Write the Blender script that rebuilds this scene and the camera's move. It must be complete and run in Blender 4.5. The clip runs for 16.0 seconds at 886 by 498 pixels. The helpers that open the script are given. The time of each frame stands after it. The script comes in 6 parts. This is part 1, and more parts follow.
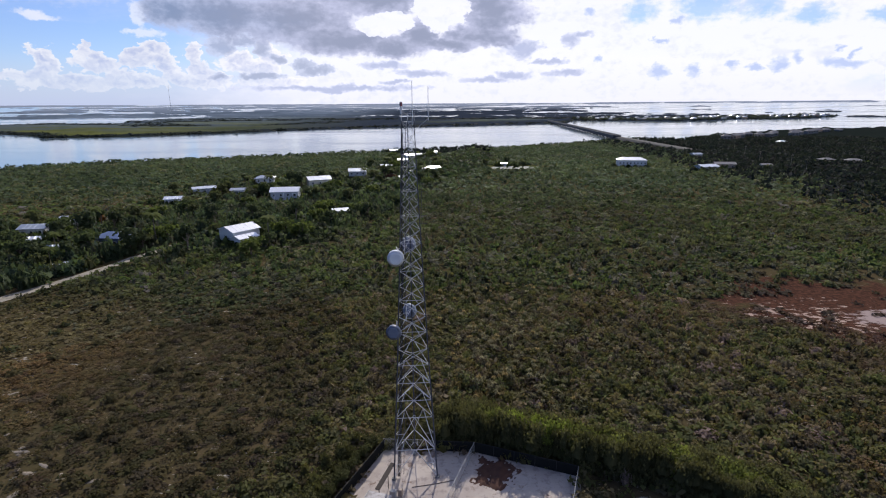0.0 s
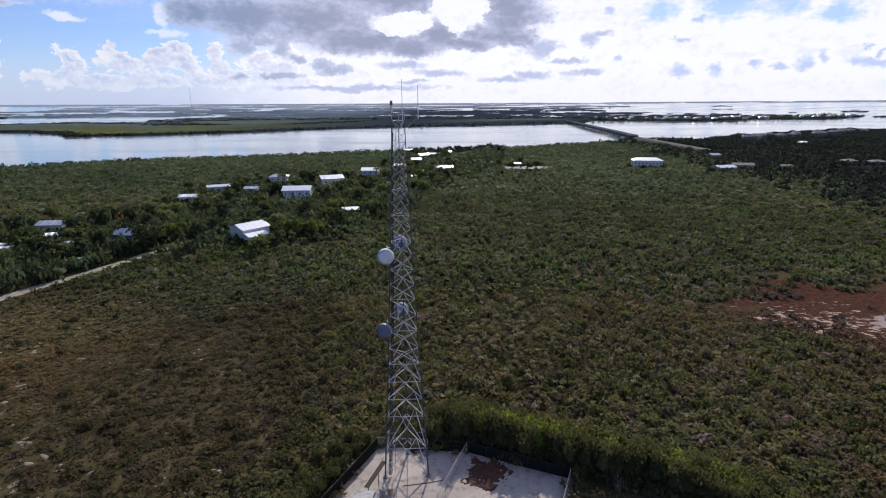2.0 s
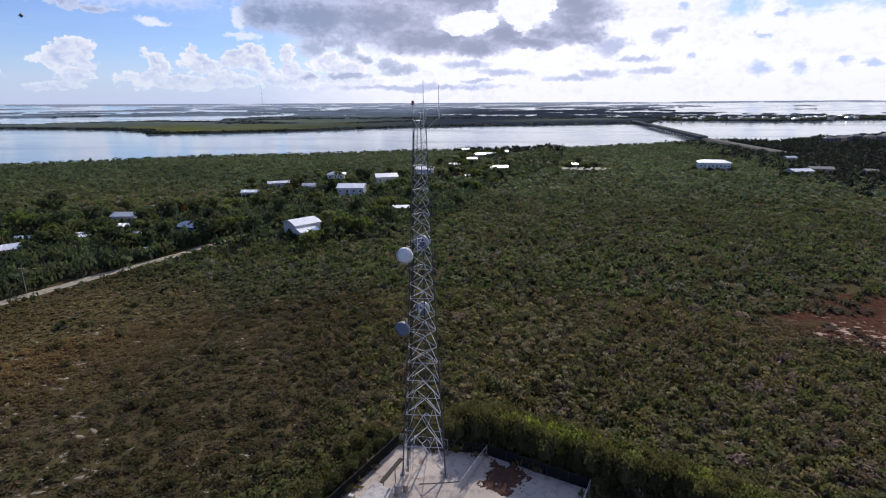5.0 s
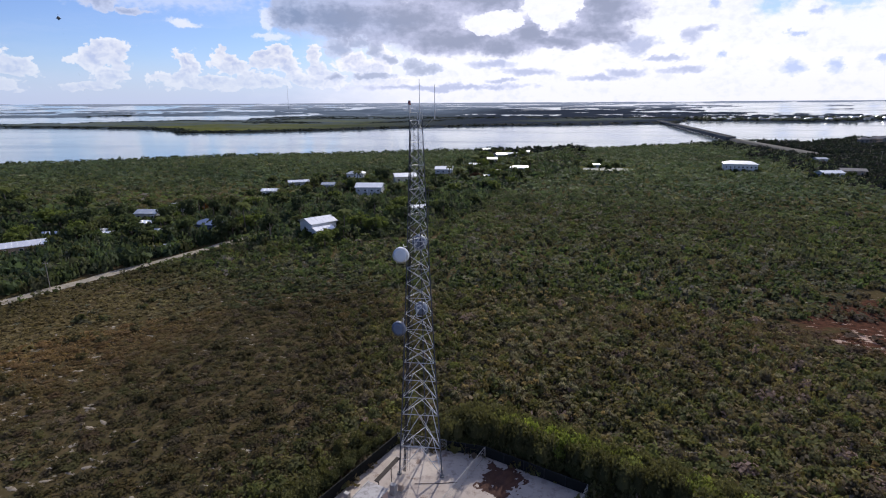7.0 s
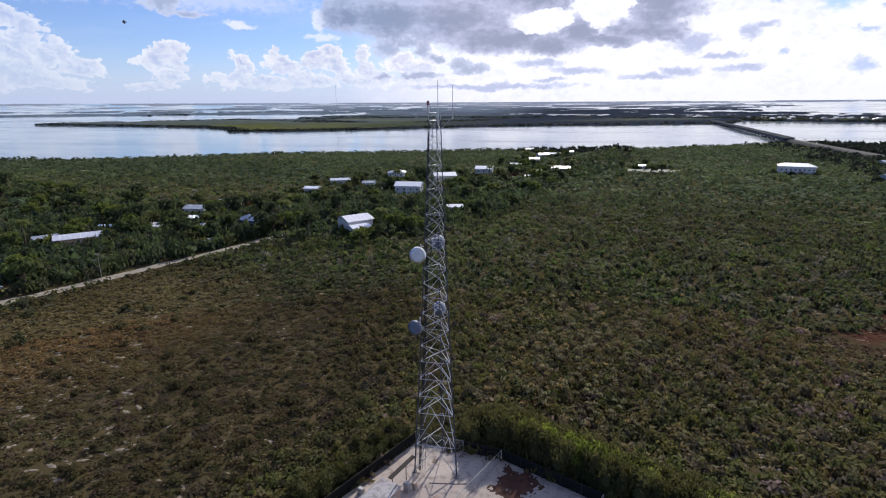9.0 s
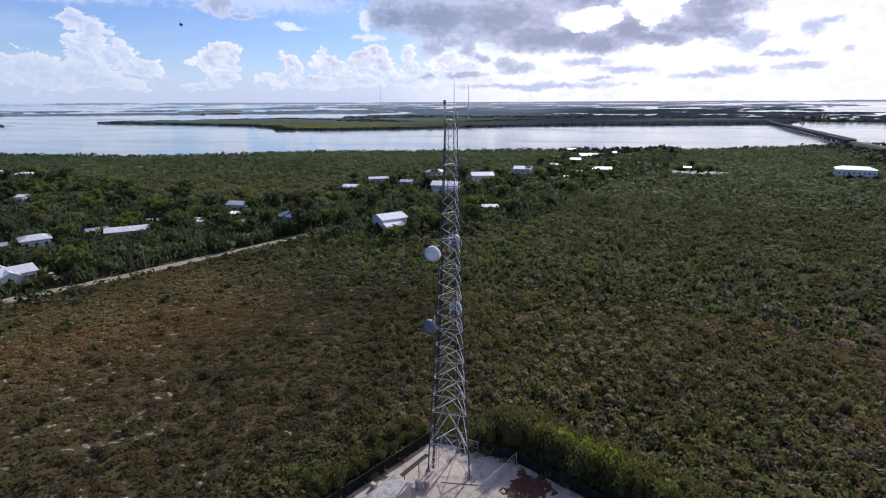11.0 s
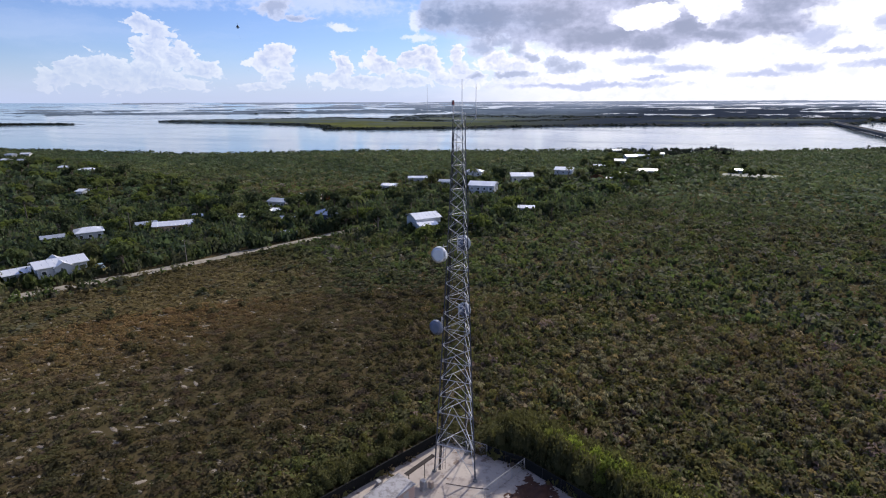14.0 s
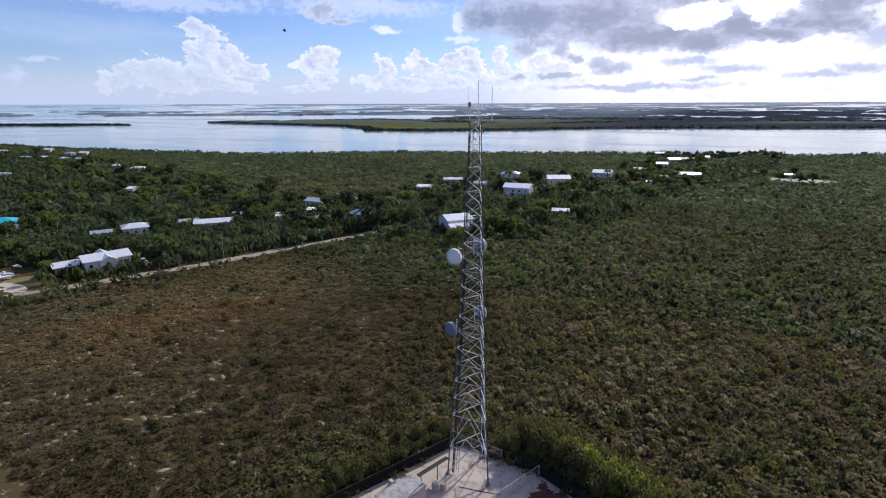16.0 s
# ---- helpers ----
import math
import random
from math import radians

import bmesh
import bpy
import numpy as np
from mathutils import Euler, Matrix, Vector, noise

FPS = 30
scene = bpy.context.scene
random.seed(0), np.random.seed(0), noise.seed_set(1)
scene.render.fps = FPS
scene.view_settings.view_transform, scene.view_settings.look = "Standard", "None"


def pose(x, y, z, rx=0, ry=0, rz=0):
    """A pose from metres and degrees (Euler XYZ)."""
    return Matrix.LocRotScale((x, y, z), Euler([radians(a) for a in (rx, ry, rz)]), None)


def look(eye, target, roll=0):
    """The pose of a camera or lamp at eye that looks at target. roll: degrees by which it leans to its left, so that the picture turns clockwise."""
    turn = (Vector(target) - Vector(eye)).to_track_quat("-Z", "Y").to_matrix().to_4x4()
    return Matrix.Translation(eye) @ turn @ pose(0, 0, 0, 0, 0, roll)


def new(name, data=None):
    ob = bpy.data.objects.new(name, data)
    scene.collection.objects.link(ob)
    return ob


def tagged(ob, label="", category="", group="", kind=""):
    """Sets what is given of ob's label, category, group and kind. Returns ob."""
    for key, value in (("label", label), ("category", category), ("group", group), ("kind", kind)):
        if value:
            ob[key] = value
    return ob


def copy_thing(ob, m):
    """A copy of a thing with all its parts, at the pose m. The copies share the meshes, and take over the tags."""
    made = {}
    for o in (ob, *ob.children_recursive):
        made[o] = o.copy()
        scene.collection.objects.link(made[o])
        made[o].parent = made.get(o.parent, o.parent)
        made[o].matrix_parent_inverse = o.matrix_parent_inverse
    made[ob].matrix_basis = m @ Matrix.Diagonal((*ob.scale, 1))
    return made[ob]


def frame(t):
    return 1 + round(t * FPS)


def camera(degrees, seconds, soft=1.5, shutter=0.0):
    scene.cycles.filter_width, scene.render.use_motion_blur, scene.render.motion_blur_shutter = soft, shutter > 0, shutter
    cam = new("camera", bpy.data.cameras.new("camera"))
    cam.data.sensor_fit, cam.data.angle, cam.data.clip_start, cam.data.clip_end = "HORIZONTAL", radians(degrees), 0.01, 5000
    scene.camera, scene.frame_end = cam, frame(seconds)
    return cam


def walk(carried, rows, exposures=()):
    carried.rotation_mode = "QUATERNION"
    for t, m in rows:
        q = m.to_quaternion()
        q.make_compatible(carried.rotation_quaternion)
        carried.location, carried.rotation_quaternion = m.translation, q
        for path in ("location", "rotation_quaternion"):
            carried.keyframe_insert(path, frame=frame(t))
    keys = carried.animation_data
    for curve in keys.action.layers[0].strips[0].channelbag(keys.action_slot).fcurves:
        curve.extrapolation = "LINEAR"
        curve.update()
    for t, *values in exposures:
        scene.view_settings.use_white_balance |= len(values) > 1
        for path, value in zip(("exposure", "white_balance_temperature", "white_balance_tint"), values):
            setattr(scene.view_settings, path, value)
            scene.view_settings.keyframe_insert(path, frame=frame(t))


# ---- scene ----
cam = camera(79.4, 16.0, 1.15)
METRES, EYE, TILT, LEAN, TURN = 26.0, 51.2, -15.05, 0.35, 0.0
ROWS = [
    (0.0, 0.0, 0.0, 0.0, 0.0, 0.0, -0.0),
    (0.5, 0.0319, 0.0011, 0.0001, 0.42, -0.01, -0.14),
    (1.0, 0.0636, 0.0027, -0.0011, 0.87, -0.02, -0.28),
    (1.5, 0.0955, 0.0044, -0.0017, 1.33, -0.03, -0.4),
    (2.0, 0.1267, 0.0068, -0.0022, 1.76, -0.04, -0.53),
    (2.5, 0.1577, 0.0088, -0.0013, 2.23, -0.05, -0.64),
    (3.0, 0.1897, 0.0115, -0.001, 3.36, -0.08, -0.94),
    (3.5, 0.2215, 0.0148, 0.0009, 4.65, -0.1, -1.27),
    (4.0, 0.2531, 0.0185, 0.004, 5.96, -0.16, -1.63),
    (6.5, 0.411, 0.0478, 0.0121, 9.92, -0.34, -2.73),
    (7.0, 0.4426, 0.055, 0.0142, 10.5, -0.38, -2.87),
    (7.5, 0.4738, 0.0622, 0.0178, 11.78, -0.44, -3.19),
    (8.0, 0.5053, 0.0695, 0.0236, 13.13, -0.55, -3.54),
    (10.5, 0.6564, 0.1148, 0.0327, 18.25, -1.01, -4.91),
    (11.0, 0.6862, 0.1268, 0.0368, 19.57, -1.14, -5.24),
    (11.5, 0.7152, 0.1382, 0.0421, 20.16, -1.18, -5.37),
    (12.0, 0.7437, 0.1505, 0.0466, 20.6, -1.23, -5.5),
    (12.5, 0.7713, 0.1632, 0.0497, 21.04, -1.28, -5.61),
    (13.0, 0.798, 0.1761, 0.053, 21.55, -1.33, -5.72),
    (13.5, 0.8246, 0.1888, 0.0564, 22.86, -1.49, -6.06),
    (14.0, 0.8504, 0.202, 0.0604, 24.38, -1.66, -6.44),
    (14.5, 0.8752, 0.2155, 0.0656, 25.24, -1.74, -6.64),
    (15.0, 0.9003, 0.2293, 0.0708, 26.14, -1.85, -6.87),
    (15.5, 0.925, 0.2438, 0.0742, 27.48, -1.93, -7.2),
    (16.0, 0.9493, 0.2575, 0.0769, 28.58, -2.02, -7.46),
]
walk(cam, [(t, pose(0, 0, EYE, TILT, LEAN, TURN) @ pose(METRES * x, METRES * y, METRES * z, 90 + pitch, roll, yaw)) for t, x, y, z, yaw, pitch, roll in ROWS], ((0.0, -0.03), (7.0, 0.0), (12.0, 0.07), (16.0, 0.11)))


# ---- world and sun ----
SUN_AZ, SUN_EL = 6.4, 33.0          # degrees clockwise from +y, degrees up
world = bpy.data.worlds.new("sky")
scene.world = world
world.use_nodes = True


class Nodes:
    """Short hand for a node tree."""

    def __init__(self, tree):
        self.t = tree
        tree.nodes.clear()

    def n(self, kind, **props):
        nd = self.t.nodes.new(kind)
        for k, v in props.items():
            if k == "operation":
                nd.operation = v
            elif k == "blend_type":
                nd.blend_type = v
            elif k == "data_type":
                nd.data_type = v
        return nd

    def put(self, sock, v):
        if isinstance(v, bpy.types.NodeSocket):
            self.t.links.new(v, sock)
        else:
            sock.default_value = v

    def math(self, op, a, b=0.0, c=0.0, clamp=False):
        nd = self.n("ShaderNodeMath", operation=op)
        nd.use_clamp = clamp
        for s, v in zip(nd.inputs, (a, b, c)):
            self.put(s, v)
        return nd.outputs[0]

    def vec(self, op, a, b=(0, 0, 0)):
        nd = self.n("ShaderNodeVectorMath", operation=op)
        self.put(nd.inputs[0], a)
        self.put(nd.inputs[1], b)
        return nd.outputs["Value"] if op in ("LENGTH", "DOT_PRODUCT") else nd.outputs[0]

    def mix(self, f, a, b, blend="MIX"):
        nd = self.n("ShaderNodeMix", data_type="RGBA", blend_type=blend)
        self.put(nd.inputs[0], f)
        self.put(nd.inputs[6], a)
        self.put(nd.inputs[7], b)
        return nd.outputs[2]

    def step(self, v, lo, hi):
        nd = self.n("ShaderNodeMapRange")
        nd.interpolation_type = "SMOOTHSTEP"
        for s, x in zip(nd.inputs, (v, lo, hi, 0.0, 1.0)):
            self.put(s, x)
        return nd.outputs[0]

    def noise(self, vec, scale, detail=4.0, rough=0.55, out=0):
        nd = self.n("ShaderNodeTexNoise")
        self.put(nd.inputs["Vector"], vec)
        nd.inputs["Scale"].default_value = scale
        nd.inputs["Detail"].default_value = detail
        nd.inputs["Roughness"].default_value = rough
        return nd.outputs[out]

    def cells(self, vec, scale):
        """Distance to the nearest of scattered points, rounded where two meet."""
        nd = self.n("ShaderNodeTexVoronoi")
        nd.voronoi_dimensions, nd.feature = "2D", "SMOOTH_F1"
        self.put(nd.inputs["Vector"], vec)
        nd.inputs["Scale"].default_value = scale
        nd.inputs["Smoothness"].default_value = 0.25
        return nd.outputs["Distance"]


def rgb(r, g, b):
    return (r, g, b, 1.0)


WEST_TOWER = [(-52.8, 7.0, 1.4, 0.9), (-51.5, 5.8, 1.6, 1.3), (-50.3, 4.3, 1.8, 1.3), (-48.5, 3.3, 1.8, 0.9), (-52.9, 4.3, 1.8, 1.7), (-52.6, 2.5, 4.7, 1.4), (-57.7, 3.0, 2.1, 1.3), (-59.5, 2.3, 1.7, 1.1), (-55.7, 2.5, 3.0, 1.4), (-50.7, 2.0, 2.3, 0.8)]
MIDDLE_TOWERS = [(-41.5, 5.0, 1.5, 0.9), (-40.6, 4.2, 0.7, 1.4), (-42.2, 4.1, 2.0, 1.1), (-41.5, 2.8, 1.3, 1.0), (-43.1, 1.7, 2.4, 0.5), (-35.3, 3.6, 1.4, 1.3), (-36.3, 2.4, 2.5, 0.8), (-32.5, 4.8, 0.6, 0.9), (-31.7, 3.6, 1.4, 0.9), (-33.2, 2.1, 5.5, 0.6)]
NEAR_TOWERS = [(-32.2, 5.2, 0.4, 0.7), (-31.7, 4.3, 0.7, 0.6), (-30.7, 3.5, 1.3, 0.6), (-29.5, 2.7, 1.4, 0.7), (-35.1, 3.3, 1.3, 1.0), (-35.3, 4.2, 0.7, 0.5), (-27.3, 4.9, 1.3, 0.7), (-28.1, 4.0, 1.9, 1.0), (-26.2, 3.9, 1.2, 1.5), (-28.7, 4.5, 0.7, 0.7), (-27.8, 2.2, 2.7, 0.6), (-23.9, 4.7, 0.8, 0.9), (-23.5, 3.3, 1.2, 0.9), (-24.6, 2.4, 2.1, 0.7), (-22.3, 2.5, 1.8, 0.9), (-20.0, 4.2, 1.7, 1.1), (-18.4, 3.5, 2.1, 0.7), (-17.0, 4.9, 1.3, 1.5), (-17.1, 2.4, 3.5, 0.6)]
FRINGE = [(-27.8, 7.8, 0.9, 1.5), (-27.6, 6.4, 1.8, 0.4), (-35.3, 7.3, 1.7, 0.3)]
DECK = [(-25.3, 8.4, 2.4, 1.7), (-20.6, 8.3, 5.7, 2.0), (-14.5, 8.0, 6.1, 2.3), (-10.3, 6.3, 6.2, 1.4), (-4.7, 5.7, 3.5, 1.1), (-2.3, 6.8, 2.0, 1.9), (-17.7, 12.0, 12.0, 2.8), (-7.4, 10.4, 6.6, 2.0), (4.9, 8.8, 3.6, 2.3), (3.8, 6.8, 4.3, 1.1), (0.4, 5.9, 3.4, 0.7), (5.4, 11.9, 3.3, 2.4)]
DECK_GAPS = [(-6.2, 7.7, 2.3, 1.0), (-4.7, 8.2, 1.7, 0.9), (-0.1, 9.1, 2.7, 1.8)]
GREY_SCRAPS = [(-21.6, 5.6, 1.3, 1.0), (-19.2, 6.1, 1.6, 0.5), (-17.5, 5.4, 1.0, 0.8), (-16.4, 4.4, 0.6, 0.5), (-14.0, 4.0, 1.3, 0.6), (-12.7, 3.5, 2.3, 0.5), (-18.1, 2.9, 2.5, 0.3), (-22.2, 2.9, 1.0, 0.4)] + [(-41.2, 8.9, 1.6, 0.9), (-39.3, 8.1, 1.5, 0.4)]
LOW_GREYS = [(-5.9, 3.9, 2.1, 0.5), (-2.2, 3.1, 3.0, 0.4), (-4.8, 2.3, 1.8, 0.2), (-10.6, 1.8, 9.3, 0.3), (8.0, 5.5, 1.7, 0.9), (12.8, 6.0, 1.1, 0.8), (13.7, 6.6, 1.0, 0.4), (10.6, 4.1, 1.7, 0.3), (7.0, 2.9, 1.9, 0.5), (12.3, 3.0, 2.4, 0.4), (4.4, 2.4, 2.8, 0.3)]
PALE_GREYS = [(21.0, 3.0, 1.1, 0.7), (24.1, 3.2, 0.7, 0.6), (21.8, 7.3, 0.6, 0.4), (21.1, 5.8, 0.9, 0.2), (26.9, 3.5, 0.6, 0.3), (30.5, 3.4, 0.8, 0.7), (32.3, 3.9, 0.6, 0.5), (35.7, 3.3, 1.9, 0.4), (36.4, 4.0, 0.3, 0.4), (35.1, 4.5, 0.3, 0.3), (15.5, 4.3, 0.5, 0.3), (14.4, 8.4, 0.7, 0.4), (28.8, 3.2, 0.7, 0.3)]
BLUE_GAPS = [(24.5, 8.5, 3.7, 1.6), (28.6, 8.1, 2.2, 1.3), (18.8, 8.3, 2.0, 1.3), (32.8, 7.2, 2.4, 1.0), (37.3, 6.9, 1.1, 0.7), (37.1, 1.4, 2.2, 1.0)]
THIN_BANDS = [(-54.7, 9.0, 12.8, 1.0), (-37.4, 9.4, 11.0, 1.5), (-65.0, 3.7, 1.9, 0.4), (-67.1, 2.4, 1.6, 0.8), (-35.3, 7.3, 1.2, 0.3)]


def build_sky():
    """Clear sky with cumulus towers, the flat grey underside of a near layer, small scraps and haze over the sea."""
    k = Nodes(world.node_tree)
    sky = k.n("ShaderNodeTexSky")
    sky.sky_type, sky.sun_disc = "NISHITA", False
    sky.sun_elevation, sky.sun_rotation = radians(SUN_EL), radians(SUN_AZ)
    sky.altitude, sky.air_density, sky.dust_density, sky.ozone_density = 50, 1.0, 0.15, 3.0
    d = k.n("ShaderNodeTexCoord").outputs["Generated"]
    sep = k.n("ShaderNodeSeparateXYZ")
    k.put(sep.inputs[0], d)
    x, y, z = sep.outputs
    az = k.math("MULTIPLY", k.math("ARCTAN2", x, y), 57.29578)
    el = k.math("MULTIPLY", k.math("ARCSINE", z), 57.29578)
    comb = k.n("ShaderNodeCombineXYZ")
    k.put(comb.inputs[0], az)
    k.put(comb.inputs[1], el)
    flat = comb.outputs[0]
    half = (0.5, 0.5, 0.5)
    pull = k.noise(k.vec("MULTIPLY", flat, (0.7, 1.2, 1.0)), 0.35, 3.0, 0.5, 1)
    pull2 = k.noise(k.vec("MULTIPLY", flat, (0.9, 1.2, 1.0)), 1.6, 4.0, 0.6, 1)
    ae = k.vec("ADD", flat, k.vec("MULTIPLY", k.vec("SUBTRACT", pull, half), (3.0, 1.4, 0)))
    ae = k.vec("ADD", ae, k.vec("MULTIPLY", k.vec("SUBTRACT", pull2, half), (1.2, 0.8, 0)))

    def billow(at):
        """Heads like a cauliflower's, at two sizes."""
        big = k.cells(k.vec("MULTIPLY", at, (0.8, 1.0, 1.0)), 0.85)
        small = k.cells(k.vec("MULTIPLY", at, (0.9, 1.0, 1.0)), 2.4)
        return k.math("SUBTRACT", 0.62, k.math("ADD", k.math("MULTIPLY", big, 0.75), k.math("MULTIPLY", small, 0.42)))

    def clump(blobs, at):
        top = None
        for cx, cy, rx, ry in blobs:
            v = k.vec("MULTIPLY", k.vec("SUBTRACT", at, (cx, cy, 0)), (1 / rx, 1 / ry, 0))
            dist = k.math("SUBTRACT", 1.0, k.vec("LENGTH", v))
            top = dist if top is None else k.math("MAXIMUM", top, dist)
        return top

    bil = billow(ae)
    lit_side = billow(k.vec("ADD", ae, (0.28, 0.22, 0)))
    fine = k.math("SUBTRACT", k.noise(k.vec("MULTIPLY", flat, (1.0, 1.5, 1.0)), 1.3, 5.0, 0.55), 0.5)
    soft = k.math("SUBTRACT", k.noise(k.vec("MULTIPLY", flat, (0.6, 1.6, 1.0)), 0.35, 5.0, 0.55), 0.5)
    near_sun = k.step(k.math("ADD", az, k.math("MULTIPLY", soft, 14.0)), -30.0, -11.0)
    gaps = k.step(k.math("ADD", clump(BLUE_GAPS, ae), k.math("MULTIPLY", fine, 1.2)), -0.1, 0.7)
    glare = k.math("MULTIPLY", near_sun, k.math("SUBTRACT", 1.0, k.math("MULTIPLY", gaps, 0.85)))
    far_side = k.step(k.math("ABSOLUTE", az), 95.0, 140.0)
    veil_n = k.noise(k.vec("MULTIPLY", ae, (0.12, 0.9, 1.0)), 0.30, 6.0, 0.6)
    bands = k.step(k.math("ADD", clump(THIN_BANDS, ae), k.math("MULTIPLY", fine, 1.4)), 0.0, 0.8)
    veil = k.math("ADD", k.math("MULTIPLY", k.step(veil_n, 0.44, 0.72), 0.26), k.math("ADD", k.math("MULTIPLY", glare, 0.96), k.math("MULTIPLY", bands, 0.58)), clamp=True)
    veil = k.math("MULTIPLY", veil, k.math("SUBTRACT", 1.0, k.math("MULTIPLY", far_side, 0.6)))
    high = k.step(el, 11.0, 24.0)
    haze = k.math("SUBTRACT", 1.0, k.step(el, -0.6, 5.0))
    base = k.mix(1.0, sky.outputs[0], rgb(0.080, 0.086, 0.120), "MULTIPLY")
    col = k.mix(k.math("MULTIPLY", veil, k.math("SUBTRACT", 0.94, k.math("MULTIPLY", high, 0.64))), base, k.mix(near_sun, rgb(0.68, 0.76, 1.02), rgb(1.04, 1.03, 1.12)))
    col = k.mix(k.math("MULTIPLY", haze, 0.80), col, k.mix(near_sun, rgb(0.50, 0.60, 0.90), rgb(0.93, 0.94, 1.08)))
    # soft grey modelling in the bright layer round the sun
    mottle = k.step(k.math("ADD", k.math("MULTIPLY", soft, 1.0), k.math("ADD", k.math("MULTIPLY", bil, 0.35), k.math("MULTIPLY", fine, 0.6))), 0.02, 0.34)
    col = k.mix(k.math("MULTIPLY", k.math("MULTIPLY", mottle, near_sun), 0.55), col, rgb(0.78, 0.82, 1.0))
    # cumulus
    c_field = k.math("ADD", clump(WEST_TOWER + MIDDLE_TOWERS + NEAR_TOWERS, ae), k.math("ADD", k.math("MULTIPLY", bil, 0.95), k.math("MULTIPLY", fine, 0.5)))
    c_den = k.step(c_field, 0.06, 0.24)
    relief = k.math("ADD", 0.5, k.math("MULTIPLY", k.math("SUBTRACT", bil, lit_side), 1.5), clamp=True)
    rim = k.math("SUBTRACT", 1.0, k.step(c_field, 0.12, 0.85))
    light = k.math("ADD", k.math("MULTIPLY", relief, 0.75), k.math("MULTIPLY", rim, 0.55), clamp=True)
    cum_col = k.mix(light, k.mix(near_sun, rgb(0.52, 0.59, 0.84), rgb(0.66, 0.70, 0.93)), k.mix(near_sun, rgb(0.88, 0.90, 1.0), rgb(1.10, 1.08, 1.12)))
    west_fade = k.math("ADD", 0.62, k.math("MULTIPLY", k.step(az, -62.0, -34.0), 0.38))
    col = k.mix(k.math("MULTIPLY", k.math("MULTIPLY", c_den, west_fade), k.math("SUBTRACT", 1.0, k.math("MULTIPLY", haze, 0.72))), col, cum_col)
    f_den = k.step(k.math("ADD", clump(FRINGE, ae), k.math("ADD", k.math("MULTIPLY", bil, 0.8), fine)), -0.05, 0.6)
    col = k.mix(k.math("MULTIPLY", f_den, 0.6), col, rgb(0.97, 0.97, 1.05))
    # small grey scraps
    for blobs, pale, dark, most in ((GREY_SCRAPS, rgb(0.62, 0.68, 0.90), rgb(0.40, 0.46, 0.66), 0.85), (LOW_GREYS, rgb(0.74, 0.78, 1.0), rgb(0.46, 0.52, 0.78), 0.80), (PALE_GREYS, rgb(0.80, 0.86, 1.05), rgb(0.52, 0.63, 0.97), 0.85)):
        raw = k.math("ADD", clump(blobs, ae), k.math("ADD", k.math("ADD", k.math("MULTIPLY", bil, 0.55), 0.08), k.math("MULTIPLY", fine, 0.8)))
        col = k.mix(k.math("MULTIPLY", k.step(raw, -0.02, 0.28), most), col, k.mix(k.step(raw, 0.15, 0.8), pale, dark))
    # the grey underside, darkest in its middle, with white gaps
    cut = k.math("MULTIPLY", k.math("MAXIMUM", k.math("ADD", clump(DECK_GAPS, ae), k.math("ADD", k.math("MULTIPLY", fine, 0.5), k.math("MULTIPLY", bil, 0.35))), 0.0), 4.5)
    g_raw = k.math("SUBTRACT", k.math("ADD", clump(DECK, ae), k.math("ADD", k.math("MULTIPLY", fine, 0.34), k.math("ADD", k.math("MULTIPLY", bil, 0.22), 0.10))), cut)
    core = k.step(k.math("ADD", g_raw, k.math("ADD", k.math("MULTIPLY", soft, 1.8), k.math("MULTIPLY", fine, 0.5))), 0.0, 0.95)
    under = k.mix(core, k.mix(near_sun, rgb(0.50, 0.57, 0.80), rgb(0.58, 0.61, 0.84)), k.mix(near_sun, rgb(0.25, 0.32, 0.50), rgb(0.31, 0.35, 0.51)))
    col = k.mix(k.math("MULTIPLY", k.step(g_raw, -0.06, 0.34), 0.94), col, under)
    bg = k.n("ShaderNodeBackground")
    k.put(bg.inputs[0], col)
    bg.inputs[1].default_value = 1.0
    out = k.n("ShaderNodeOutputWorld")
    k.put(out.inputs[0], bg.outputs[0])


build_sky()
sun_data = bpy.data.lights.new("sun", "SUN")
sun_data.energy, sun_data.angle, sun_data.color = 4.05, radians(0.6), (1.0, 0.93, 0.84)
sun = new("sun", sun_data)
sun_way = Vector((math.sin(radians(SUN_AZ)) * math.cos(radians(SUN_EL)), math.cos(radians(SUN_AZ)) * math.cos(radians(SUN_EL)), math.sin(radians(SUN_EL))))
sun.matrix_world = look(sun_way * 100, (0, 0, 0))

# ---- materials ----
MATS = {}


